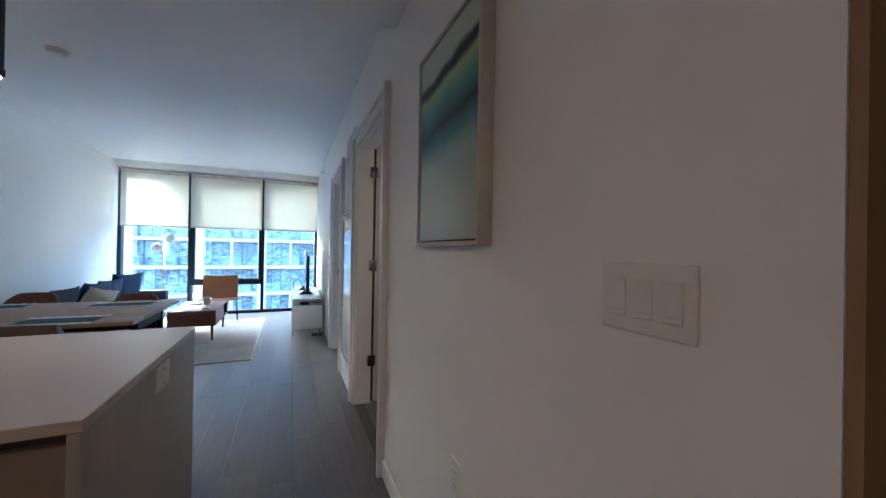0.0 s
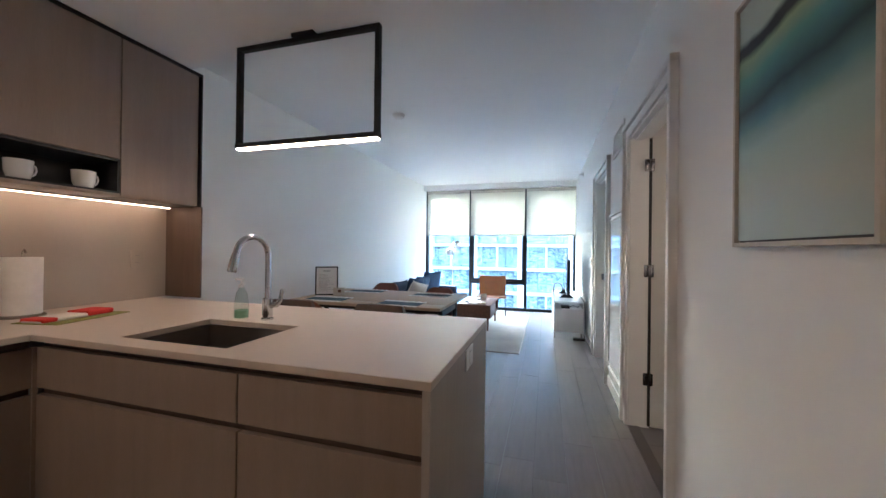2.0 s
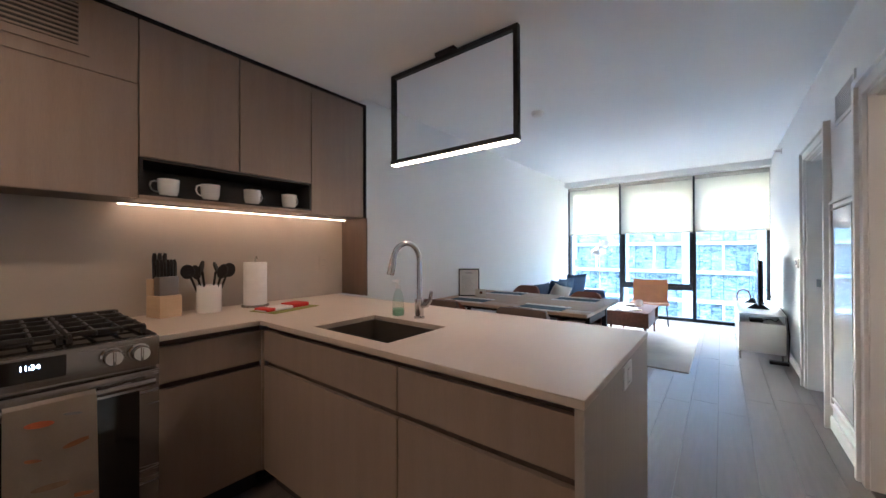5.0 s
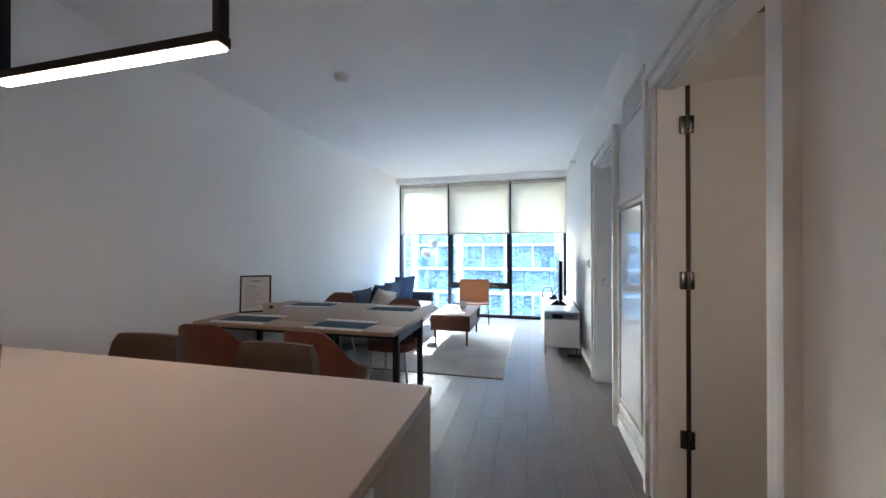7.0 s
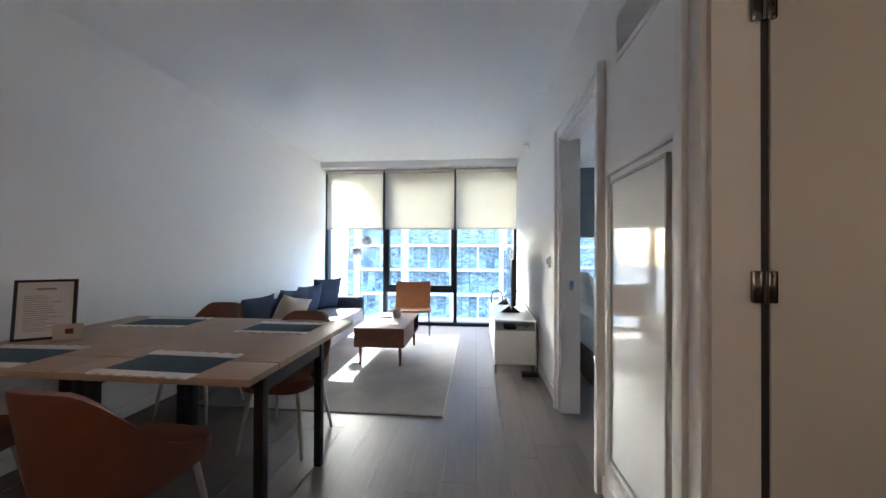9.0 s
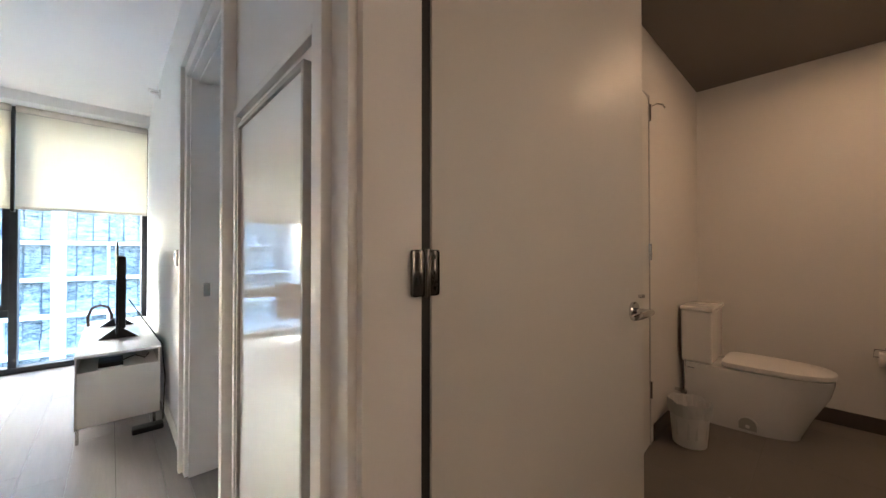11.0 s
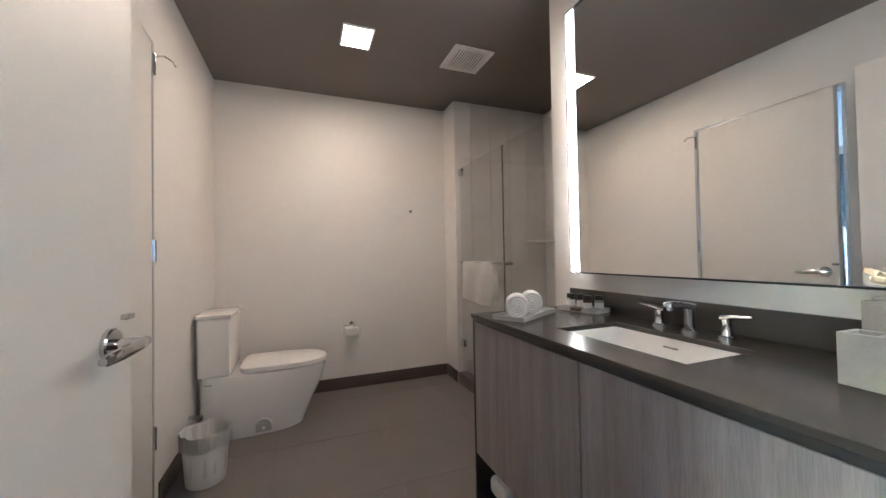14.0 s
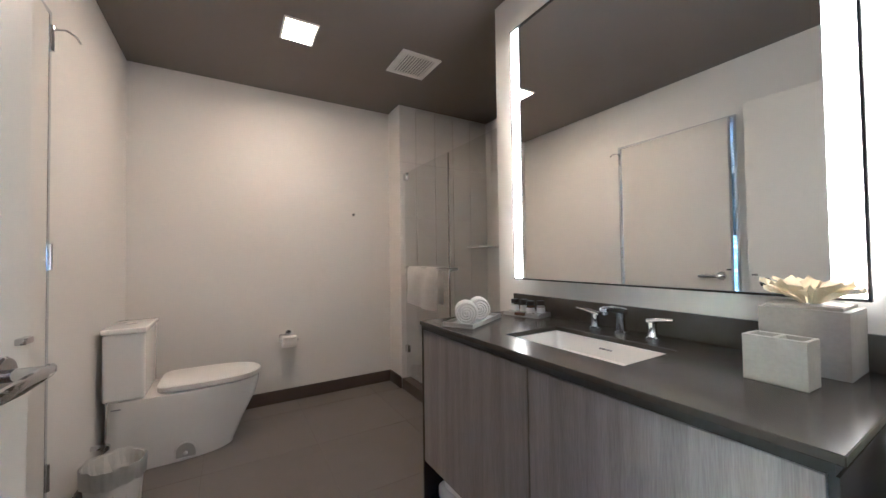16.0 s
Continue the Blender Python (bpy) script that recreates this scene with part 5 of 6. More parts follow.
part("cable", tube(bmesh.new(), [(0.06, 0, 0.015), (0.12, -0.02, 0.04), (0.17, -0.05, 0.02), (0.19, -0.06, 0.05)], 0.004, 8), M["black"], rt)
solo("power_cable", tube(bmesh.new(), [(0.70, 6.95, 0.80), (0.78, 6.72, 0.66), (0.865, 6.5, 0.52), (0.875, 6.40, 0.30), (0.87, 6.42, 0.12), (0.865, 6.40, 0.02)], 0.005, 8), M["black"], "black television cable hanging to the floor", "cable")
solo("power_strip", bx(0.70, 6.28, 0.0, 0.86, 6.36, 0.035, 0.008, 2), M["black"], "black power strip on the floor", "power strip")
ho = thing("decor_hoop", "small bent wooden hoop ornament on the media unit", "ornament", pose(0.53, 7.55, 0.536))
part("hoop", tube(bmesh.new(), [(-0.07, 0, 0), (-0.075, 0, 0.08), (-0.05, 0, 0.15), (0, 0, 0.17), (0.05, 0, 0.15), (0.075, 0, 0.08), (0.07, 0, 0)], 0.011, 10), M["walnut"], ho)

# ---- bedroom, seen through its door ----
bd = thing("bed", "made bed with white linen in the bedroom", "bed", pose(2.6, 6.6, 0))
part("base", bx(-1.35, -0.8, 0.06, 0.75, 0.8, 0.32, 0.01), M["blackin"], bd, "black bed base")
part("mattress", bx(-1.33, -0.79, 0.32, 0.73, 0.79, 0.60, 0.05, 4), M["linen"], bd, "white covered mattress")
for sy in (-0.4, 0.4):
    part("headboard_pillow", pillow(bmesh.new(), 0.6, 0.42, 0.18), M["linen"], bd, "white sleeping pillow", at=pose(-1.10, sy, 0.80, 15, 0, -90))
for sx in (-1.3, 0.7):
    for sy in (-0.75, 0.75):
        part("foot", bx(sx - 0.03, sy - 0.03, 0, sx + 0.03, sy + 0.03, 0.06), M["black"], bd)

ns_ = thing("nightstand", "black bedside cabinet by the bed", "nightstand", pose(1.62, 7.72, 0))
part("case", bx(-0.24, -0.22, 0.08, 0.24, 0.22, 0.60, 0.006), M["blackin"], ns_)
part("drawer_front", bx(-0.256, -0.21, 0.33, -0.242, 0.21, 0.58, 0.003), M["blackin"], ns_)
for sx in (-0.2, 0.2):
    for sy in (-0.18, 0.18):
        part("leg", bx(sx - 0.015, sy - 0.015, 0, sx + 0.015, sy + 0.015, 0.08), M["black"], ns_)
bl_ = thing("table_lamp", "white table lamp with a brass stem on the nightstand", "lamp", pose(1.585, 7.66, 0.60))
part("base", lathe(bmesh.new(), [(0, 0), (0.075, 0), (0.085, 0.02), (0.08, 0.12), (0.03, 0.16), (0, 0.16)], seg=24), M["ceramic"], bl_, "white rounded base")
part("stem", tube(bmesh.new(), [(0, 0, 0.155), (0, 0, 0.40)], 0.009, 12), M["ceramic"], bl_)
part("head", lathe(bmesh.new(), [(0, 0.36), (0.022, 0.36), (0.032, 0.39), (0.032, 0.49), (0.02, 0.51), (0, 0.51)], seg=20), M["brass"], bl_, "brass lamp head")

# ---- bathroom ----
def lever(parent, x, y, z, out, toward, m):
    """A lever handle on a door face: out is +1 or -1 along y, toward the way the lever points along x."""
    rose = part("handle", lathe(bmesh.new(), [(0, 0), (0.031, 0), (0.031, 0.007), (0.028, 0.010), (0, 0.010)], seg=28), m, parent, "polished lever handle",
                at=pose(x, y, z, -90 * out, 0, 0))
    q = rose.matrix_basis.inverted()
    part("spindle", cyl(bmesh.new(), (x, y + out * 0.008, z), (x, y + out * 0.056, z), 0.0105, seg=16), m, rose, at=q)
    blade = bmesh.new()
    rings(blade, [[Vector((x + toward * u, y + out * (0.055 + b * 0.0065 + d), z + a * h - 0.004 * u / 0.125)) for a, b in
                   ((-1, -0.5), (-0.6, -1), (0.6, -1), (1, -0.5), (1, 0.5), (0.6, 1), (-0.6, 1), (-1, 0.5))]
                  for u, h, d in ((-0.016, 0.006, 0.0), (-0.013, 0.010, 0.0), (0.02, 0.0115, 0.001), (0.07, 0.011, 0.001), (0.118, 0.009, -0.002), (0.125, 0.006, -0.003))])
    part("lever", blade, m, rose, at=q)
    part("thumb_turn", bx(x - toward * 0.035, y + out * 0.001, z + 0.04, x - toward * 0.065, y + out * 0.014, z + 0.052, 0.003), m, rose, at=q)


def hinge(parent, x, y, z, m):
    h = part("hinge", cyl(bmesh.new(), (x, y, z - 0.044), (x, y, z + 0.044), 0.0075, seg=12), m, parent, "polished steel butt hinge")
    part("leaf_plate", bx(x + 0.004, y - 0.002, z - 0.043, x + 0.028, y + 0.003, z + 0.043, 0.006), m, h)
    part("jamb_plate", bx(x - 0.034, y - 0.002, z - 0.043, x - 0.004, y + 0.003, z + 0.043, 0.006), m, h)
    for dz in (-0.030, 0.0, 0.030):
        part("screw", cyl(bmesh.new(), (x + 0.02, y - 0.0025, z + dz), (x + 0.02, y - 0.0045, z + dz), 0.004, seg=8), m, h)


d1 = thing("door_1", "open off-white painted bathroom door with a lever handle", "door", pose(1.014, 3.7914, 0, 0, 0, -3.9), kind="structure")
part("leaf", bx(0.026, 0.0, 0.012, 0.966, 0.04, 2.085, 0.002), M["door"], d1)
# black strip gives the hinge gap its shade
part("gap_strip", bx(0.006, 0.006, 0.012, 0.0255, 0.034, 2.085), M["blackin"], d1, "black strip put in for the shaded hinge gap")
lever(d1, 0.884, 0.0, 0.965, -1, -1, M["chrome"])
for hz in (0.35, 1.125, 1.885):
    hinge(d1, 0.011, -0.004, hz, M["hinge"])
d2 = thing("door_2", "off-white second bathroom door standing slightly ajar", "door", pose(2.985, 4.02, 0, 0, 0, 184.4), kind="structure")
part("leaf", bx(0.016, -0.03, 0.012, 0.842, 0.008, 2.095, 0.002), M["door"], d2)
lever(d2, 0.78, 0.008, 0.985, 1, -1, M["chrome"])
for hz in (0.335, 1.165, 2.01):
    h2 = part("hinge", cyl(bmesh.new(), (0.0, 0.012, hz - 0.05), (0.0, 0.012, hz + 0.05), 0.008, seg=12), M["chrome"], d2, "polished steel butt hinge")
part("hook", tube(bmesh.new(), [(0, 0.012, 2.045), (0.0, 0.05, 2.055), (-0.03, 0.075, 2.05), (-0.04, 0.085, 2.03)], 0.004, 8), M["chrome"], d2, "chrome hinge stop hook")
fr2 = thing("frame_door_2", "thin frame of the second door, greyed for its shaded reveal", "door frame", pose(0, 0, 0), kind="structure")
part("jamb_side", bx(2.12, BY1 - 0.006, 0, 2.137, BY1 + 0.1, 2.12), M["jambshade"], fr2)
part("jamb_side", bx(2.988, BY1 - 0.006, 0, 3.005, BY1 + 0.1, 2.12), M["jambshade"], fr2)
part("jamb_head", bx(2.137, BY1 - 0.006, 2.103, 2.988, BY1 + 0.1, 2.12), M["jambshade"], fr2)

# vanity
VX0, VX1, VY, VT = 1.19, 2.437, 2.712, 0.87
va = thing("bathroom_vanity", "grey oak veneer vanity with flat doors over an open shelf", "vanity", pose(0, 0, 0))
part("carcass", bx(VX0 + 0.02, BY0 + 0.004, 0.27, VX1 - 0.012, VY - 0.03, 0.70), M["blackin"], va)
part("front_rail", bx(VX0 + 0.02, VY - 0.05, 0.70, VX1 - 0.012, VY - 0.031, 0.835), M["blackin"], va)
for a, b in ((VX0 + 0.022, 1.795), (1.799, VX1 - 0.014)):
    part("door", bx(a, VY - 0.03, 0.275, b, VY - 0.010, 0.832, 0.0015, 1), M["vanitywood"], va, "flat grey oak door")
part("side_panel", bx(VX1 - 0.012, BY0 + 0.004, 0.0, VX1 - 0.002, VY - 0.008, 0.835, 0.001), M["blackin"], va, "black side panel")
part("side_panel", bx(VX0 + 0.008, BY0 + 0.004, 0.0, VX0 + 0.02, VY - 0.008, 0.835, 0.001), M["blackin"], va, "black side panel")
part("shelf", bx(VX0 + 0.02, BY0 + 0.004, 0.09, VX1 - 0.012, VY - 0.03, 0.115, 0.001), M["blackin"], va, "open lower shelf")
part("apron", bx(VX0 + 0.012, VY - 0.07, 0.835, VX1 - 0.006, VY - 0.006, 0.8535), M["blackin"], va)
BXA, BXB, BYA, BYB = 1.585, 2.022, 2.33, 2.585
vt = bmesh.new()
xs, ys = (VX0, BXA, BXB, VX1), (BY0 + 0.002, BYA, BYB, VY)
vd = {(i, j): vt.verts.new((xs[i], ys[j], VT)) for i in range(4) for j in range(4)}
for i in range(3):
    for j in range(3):
        if (i, j) != (1, 1):
            vt.faces.new((vd[i, j], vd[i + 1, j], vd[i + 1, j + 1], vd[i, j + 1]))
g = bmesh.ops.extrude_face_region(vt, geom=list(vt.faces))
bmesh.ops.translate(vt, vec=(0, 0, -0.016), verts=[e for e in g["geom"] if isinstance(e, bmesh.types.BMVert)])
bmesh.ops.bevel(vt, geom=[e for e in vt.edges if e.is_manifold and e.calc_face_angle(0) > 0.5], offset=0.0015, segments=1, affect="EDGES")
vtop = thing("vanity_countertop", "dark charcoal quartz vanity top with an upstand", "countertop", pose(0, 0, 0))
slab_ = new("slab", mesh_of("slab", vt, M["vanitytop"], smooth=False))
slab_.parent = vtop
tagged(slab_)
part("upstand", bx(VX0 + 0.02, BY0 + 0.001, VT, VX1, BY0 + 0.018, 0.955, 0.0015), M["vanitytop"], vtop, "charcoal upstand")
ws_ = bmesh.new()
lp = []
cxb, cyb = (BXA + BXB) / 2, (BYA + BYB) / 2
for s, z, e in ((1.03, 0.8535, 12), (1.005, 0.853, 12), (0.97, 0.835, 10), (0.90, 0.797, 8), (0.78, 0.785, 5), (0.05, 0.780, 2)):
    row = []
    for k in range(40):
        a = 2 * math.pi * k / 40
        c_, s_ = math.cos(a), math.sin(a)
        row.append(Vector((cxb + s * (BXB - BXA) / 2 * math.copysign(abs(c_) ** (2 / e), c_), cyb + s * (BYB - BYA) / 2 * math.copysign(abs(s_) ** (2 / e), s_), z)))
    lp.append(row)
rings(ws_, lp, cap0=False)
bmesh.ops.recalc_face_normals(ws_, faces=list(ws_.faces))
wb = thing("washbasin", "white undermount rectangular ceramic basin", "sink", pose(0, 0, 0))
part("bowl", ws_, M["basinwhite"], wb)
part("overflow", bx(cxb - 0.022, BYA + 0.006, 0.826, cxb + 0.022, BYA + 0.013, 0.830), M["ink"], wb, "small grey mark inside the bowl")
part("drain", lathe(bmesh.new(), [(0, 0.778), (0.03, 0.778), (0.03, 0.783), (0, 0.785)], cxb, cyb), M["chrome"], wb, "chrome drain")
bf = thing("basin_faucet", "chrome three-piece basin faucet with lever handles", "faucet", pose(0, 2.245, VT) @ Matrix.Diagonal((1, 1, 0.88, 1)))
part("spout_base", lathe(bmesh.new(), [(0, 0), (0.023, 0), (0.023, 0.006), (0.017, 0.01), (0.0145, 0.05), (0.015, 0.085), (0, 0.09)], 1.808, 0), M["chrome"], bf)
spt = bmesh.new()
rings(spt, [[Vector((1.808 + a * w, y, z + b * h)) for a, b in ((-1, -0.6), (-0.7, -1), (0.7, -1), (1, -0.6), (1, 0.6), (0.7, 1), (-0.7, 1), (-1, 0.6))]
            for y, z, w, h in ((-0.020, 0.083, 0.012, 0.008), (-0.014, 0.086, 0.0165, 0.013), (0.03, 0.097, 0.016, 0.012), (0.08, 0.103, 0.0145, 0.010), (0.098, 0.101, 0.0135, 0.009), (0.103, 0.100, 0.009, 0.005))])
part("spout", spt, M["chrome"], bf, "short flat-topped chrome spout")
part("aerator", cyl(bmesh.new(), (1.808, 0.086, 0.095), (1.808, 0.086, 0.082), 0.0105, seg=14), M["chrome"], bf)
for x, s in ((1.911, 1), (1.70, -1)):
    hb = part("handle_base", lathe(bmesh.new(), [(0, 0), (0.022, 0), (0.022, 0.006), (0.016, 0.01), (0.0125, 0.04), (0.014, 0.062), (0, 0.067)], x, 0), M["chrome"], bf)
    part("lever", tube(bmesh.new(), [(x - s * 0.015, -0.004, 0.062), (x + s * 0.02, 0.004, 0.072), (x + s * 0.072, 0.012, 0.080)], [0.010, 0.0085, 0.0045], 12), M["chrome"], hb)

# lit mirror
MX0, MX1, MZ0, MZ1, MY = 1.243, 2.402, 1.03, 2.28, BY0 + 0.038
mr_ = thing("vanity_mirror", "large black-framed mirror with lit vertical side strips", "mirror", pose(0, MY, 0))
part("back_box", bx(MX0 + 0.05, -0.036, MZ0 + 0.05, MX1 - 0.05, -0.006, MZ1 - 0.05), M["blackin"], mr_)
part("glass", bx(MX0 + 0.006, -0.006, MZ0 + 0.006, MX1 - 0.006, 0.0, MZ1 - 0.006), M["mirror"], mr_, "silvered mirror glass")
for b in ((MX0, MX0 + 0.006, MZ0, MZ1), (MX1 - 0.006, MX1, MZ0, MZ1), (MX0 + 0.006, MX1 - 0.006, MZ0, MZ0 + 0.006), (MX0 + 0.006, MX1 - 0.006, MZ1 - 0.006, MZ1)):
    part("frame", bx(b[0], -0.008, b[2], b[1], 0.006, b[3], 0.001), M["black"], mr_, "thin black frame")
part("light_strip", bx(MX1 - 0.054, 0.0005, MZ0 + 0.008, MX1 - 0.007, 0.003, MZ1 - 0.008), M["led_m"], mr_, "glowing white strip")
part("light_strip", bx(MX0 + 0.007, 0.0005, MZ0 + 0.008, MX0 + 0.062, 0.003, MZ1 - 0.008), M["led_m"], mr_, "glowing white strip")
part("rear_strip", bx(MX1 - 0.03, -0.018, MZ0 + 0.03, MX1 - 0.012, -0.010, MZ1 - 0.03), M["led_m"], mr_, "back light behind the mirror edge")
part("rear_strip", bx(MX0 + 0.012, -0.018, MZ0 + 0.03, MX0 + 0.03, -0.010, MZ1 - 0.03), M["led_m"], mr_, "back light behind the mirror edge")

# ceiling light and fan
cl = thing("ceiling_light", "square recessed white ceiling light, switched on", "light", pose(3.295, 3.06, BZ) @ Matrix.Diagonal((0.92, 0.87, 1, 1)))
part("frame", boxes((-0.125, -0.11, -0.008, 0.125, -0.095, 0), (-0.125, 0.095, -0.008, 0.125, 0.11, 0), (-0.125, -0.095, -0.008, -0.11, 0.095, 0), (0.11, -0.095, -0.008, 0.125, 0.095, 0)), M["plastic"], cl)
part("diffuser", bx(-0.11, -0.095, -0.006, 0.11, 0.095, -0.001), M["led_b"], cl, "glowing diffuser")
grille("exhaust_fan", "white slatted exhaust fan grille in the ceiling", pose(3.30, 2.298, BZ, 90, 0, 0), 0.30, 0.29, 11, M["plastic"], 0.035, back="ink")

# toilet: long axis along -y from the wall
tlt = thing("toilet", "white two-piece skirted toilet with the lid closed", "toilet", pose(3.765, 4.015, 0))
def plan(hw, y0, y1, z, n=28, sq=0.35):
    """A toilet outline: square at the wall end, round at the front."""
    pts = []
    for k in range(n):
        a = 2 * math.pi * k / n
        c_, s_ = math.cos(a), math.sin(a)
        e = 2.4 if s_ < 0 else 7
        x = hw * math.copysign(abs(c_) ** (2 / e), c_)
        ym = y0 + (y1 - y0) * 0.42
        y = ym + (abs(s_) ** (2 / e)) * ((y1 - ym) if s_ < 0 else (y0 - ym))
        pts.append(Vector((x, y, z)))
    return pts
part("bowl", rings(bmesh.new(), [plan(0.165, -0.02, -0.62, 0.0), plan(0.170, -0.02, -0.625, 0.02), plan(0.178, -0.02, -0.68, 0.15), plan(0.185, -0.02, -0.745, 0.28),
                                 plan(0.187, -0.02, -0.765, 0.36), plan(0.185, -0.02, -0.765, 0.392), plan(0.17, -0.03, -0.75, 0.396)]), M["ceramic"], tlt, "skirted ceramic bowl")
part("seat_lid", rings(bmesh.new(), [plan(0.178, -0.245, -0.765, 0.402), plan(0.186, -0.24, -0.775, 0.408), plan(0.186, -0.24, -0.775, 0.432), plan(0.176, -0.25, -0.76, 0.44)]), M["plastic"], tlt, "closed white seat lid")
part("tank", bx(-0.185, -0.20, 0.398, 0.185, -0.02, 0.755, 0.018, 3), M["ceramic"], tlt)
part("tank_lid", bx(-0.192, -0.208, 0.757, 0.192, -0.016, 0.785, 0.008, 3), M["ceramic"], tlt)
part("flush_button", lathe(bmesh.new(), [(0, 0.785), (0.026, 0.785), (0.026, 0.789), (0, 0.790)], 0, -0.11), M["chrome"], tlt, "round chrome flush button")
def arch(r, h, n=14):
    return [Vector((-r, 0, 0)), Vector((r, 0, 0)), Vector((r, 0, h))] + [Vector((r * math.cos(math.pi * k / n), 0, h + r * math.sin(math.pi * k / n))) for k in range(1, n)] + [Vector((-r, 0, h))]
nt_ = bmesh.new()
rings(nt_, [[p + Vector((0, d, 0)) for p in arch(rr, 0.034)] for rr, d in ((0.054, 0.004), (0.053, -0.0035), (0.047, -0.005), (0.045, 0.002), (0.043, 0.0025))])
part("access_notch", nt_, M["ceramic"], tlt, "arched recess for the floor bolt", at=pose(-0.1725, -0.38, 0.022, 3, 0, -90))
# flat grey plate carries the shade of an uncut recess
part("notch_shade", rings(bmesh.new(), [arch(0.044, 0.034), [p + Vector((0, -0.001, 0)) for p in arch(0.044, 0.034)]]), M["traygrey"], tlt, "grey plate that colours in the shade of the recess", at=pose(-0.1738, -0.38, 0.023, 3, 0, -90))
part("bolt_cap", lathe(bmesh.new(), [(0, 0), (0.011, 0), (0.011, 0.004), (0.007, 0.008), (0, 0.009)], seg=14), M["plastic"], tlt, "white bolt cap", at=pose(-0.175, -0.38, 0.046, 0, -90, 0))
part("mark", bx(-0.1885, -0.10, 0.355, -0.1865, -0.06, 0.361), M["ink"], tlt)
vl = thing("water_valve", "chrome stop valve with a braided hose", "valve", pose(3.53, 4.02, 0.20))
part("body", tube(bmesh.new(), [(0, 0, 0), (0, -0.05, 0)], 0.012, 12), M["chrome"], vl)
part("knob", lathe(bmesh.new(), [(0, -0.012), (0.018, -0.012), (0.02, 0), (0.018, 0.012), (0, 0.012)], seg=14), M["chrome"], vl, at=pose(-0.02, -0.06, 0, 0, 90, 0))
part("hose", tube(bmesh.new(), [(0, -0.05, 0.0), (0.005, -0.055, 0.06), (0.03, -0.05, 0.14), (0.05, -0.05, 0.205)], 0.005, 8), M["steel"], vl)

# waste bin with a bag
bn = thing("waste_bin", "small white waste bin lined with a thin bag", "bin", pose(3.19, 3.86, 0))
part("body", lathe(bmesh.new(), [(0, 0), (0.085, 0), (0.088, 0.004), (0.108, 0.255), (0.105, 0.255), (0.085, 0.012), (0, 0.012)], seg=32), M["plastic"], bn)
bg = bmesh.new()
loops = []
for rr, zz in ((0.092, 0.06), (0.103, 0.25), (0.112, 0.262), (0.115, 0.25), (0.113, 0.205), (0.111, 0.185)):
    row = []
    for k in range(96):
        a = 2 * math.pi * k / 96
        r = rr + 0.0014 * math.sin(11 * a + zz * 60) + 0.0011 * math.sin(17 * a + zz * 25) + 0.0008 * math.sin(29 * a)
        row.append(Vector((r * math.cos(a), r * math.sin(a), zz + 0.004 * math.sin(5 * a + zz * 9) + 0.002 * math.sin(13 * a))))
    loops.append(row)
rings(bg, loops, False, False)
bmesh.ops.solidify(bg, geom=list(bg.faces), thickness=0.0008)
part("liner", bg, M["bag"], bn, "crumpled thin plastic liner folded over the rim")

# paper holder, hook
ph = thing("toilet_paper_holder", "chrome paper holder with a folded white roll", "paper holder", pose(BX, 3.01, 0.548))
part("mount", cyl(bmesh.new(), (0, 0, 0), (-0.012, 0, 0), 0.022, seg=20), M["chrome"], ph)
part("arm", tube(bmesh.new(), [(-0.01, 0, 0), (-0.06, 0, 0), (-0.065, 0.07, 0), (-0.065, 0.075, -0.045), (-0.065, -0.07, -0.048)], 0.005, 8), M["chrome"], ph)
part("roll", tube(bmesh.new(), [(-0.065, -0.052, -0.058), (-0.065, 0.052, -0.058)], 0.045, 24), M["towel"], ph, "white paper roll")
part("folded_end", rings(bmesh.new(), [[Vector((-0.112, -0.05, -0.02)), Vector((-0.112, 0.05, -0.02)), Vector((-0.112, 0.0, -0.075))],
                                       [Vector((-0.115, -0.05, -0.02)), Vector((-0.115, 0.05, -0.02)), Vector((-0.115, 0.0, -0.075))]]), M["towel"], ph, "pointed folded sheet")
hk = thing("robe_hook", "small chrome robe hook", "hook", pose(BX, 2.465, 1.535))
part("mount", cyl(bmesh.new(), (0, 0, 0), (-0.008, 0, 0), 0.013, seg=16), M["chrome"], hk)
part("peg", tube(bmesh.new(), [(-0.006, 0, 0), (-0.03, 0, -0.002), (-0.036, 0, 0.01)], [0.006, 0.006, 0.008], 10), M["chrome"], hk)

# shower
struct("shower_curb", bx(2.565, 2.035, 0, 3.955, 2.118, 0.09, 0.003), M["basedark"], "dark tile shower curb", "curb")
gs = thing("shower_glass", "frameless clear glass shower door and fixed panel", "shower screen", pose(0, 2.075, 0))
part("glass_door", bx(3.215, -0.004, 0.10, 3.935, 0.004, 1.895), M["showerglass"], gs, "hinged glass door").visible_shadow = False
part("fixed_panel", bx(2.567, -0.004, 0.09, 3.205, 0.004, 1.895), M["showerglass"], gs, "fixed glass panel").visible_shadow = False
part("gap_strip", bx(3.206, -0.004, 0.10, 3.214, 0.005, 1.895), M["steel"], gs)
for hz in (0.35, 1.86):
    part("glass_hinge", bx(3.89, -0.014, hz - 0.03, 3.946, 0.014, hz + 0.03, 0.003), M["chrome"], gs, "square chrome glass hinge")
part("towel_bar", tube(bmesh.new(), [(3.83, 0.004, 1.06), (3.83, 0.055, 1.06), (3.10, 0.055, 1.06), (3.10, 0.004, 1.06)], 0.009, 12), M["chrome"], gs, "chrome towel bar")
ht = bmesh.new()
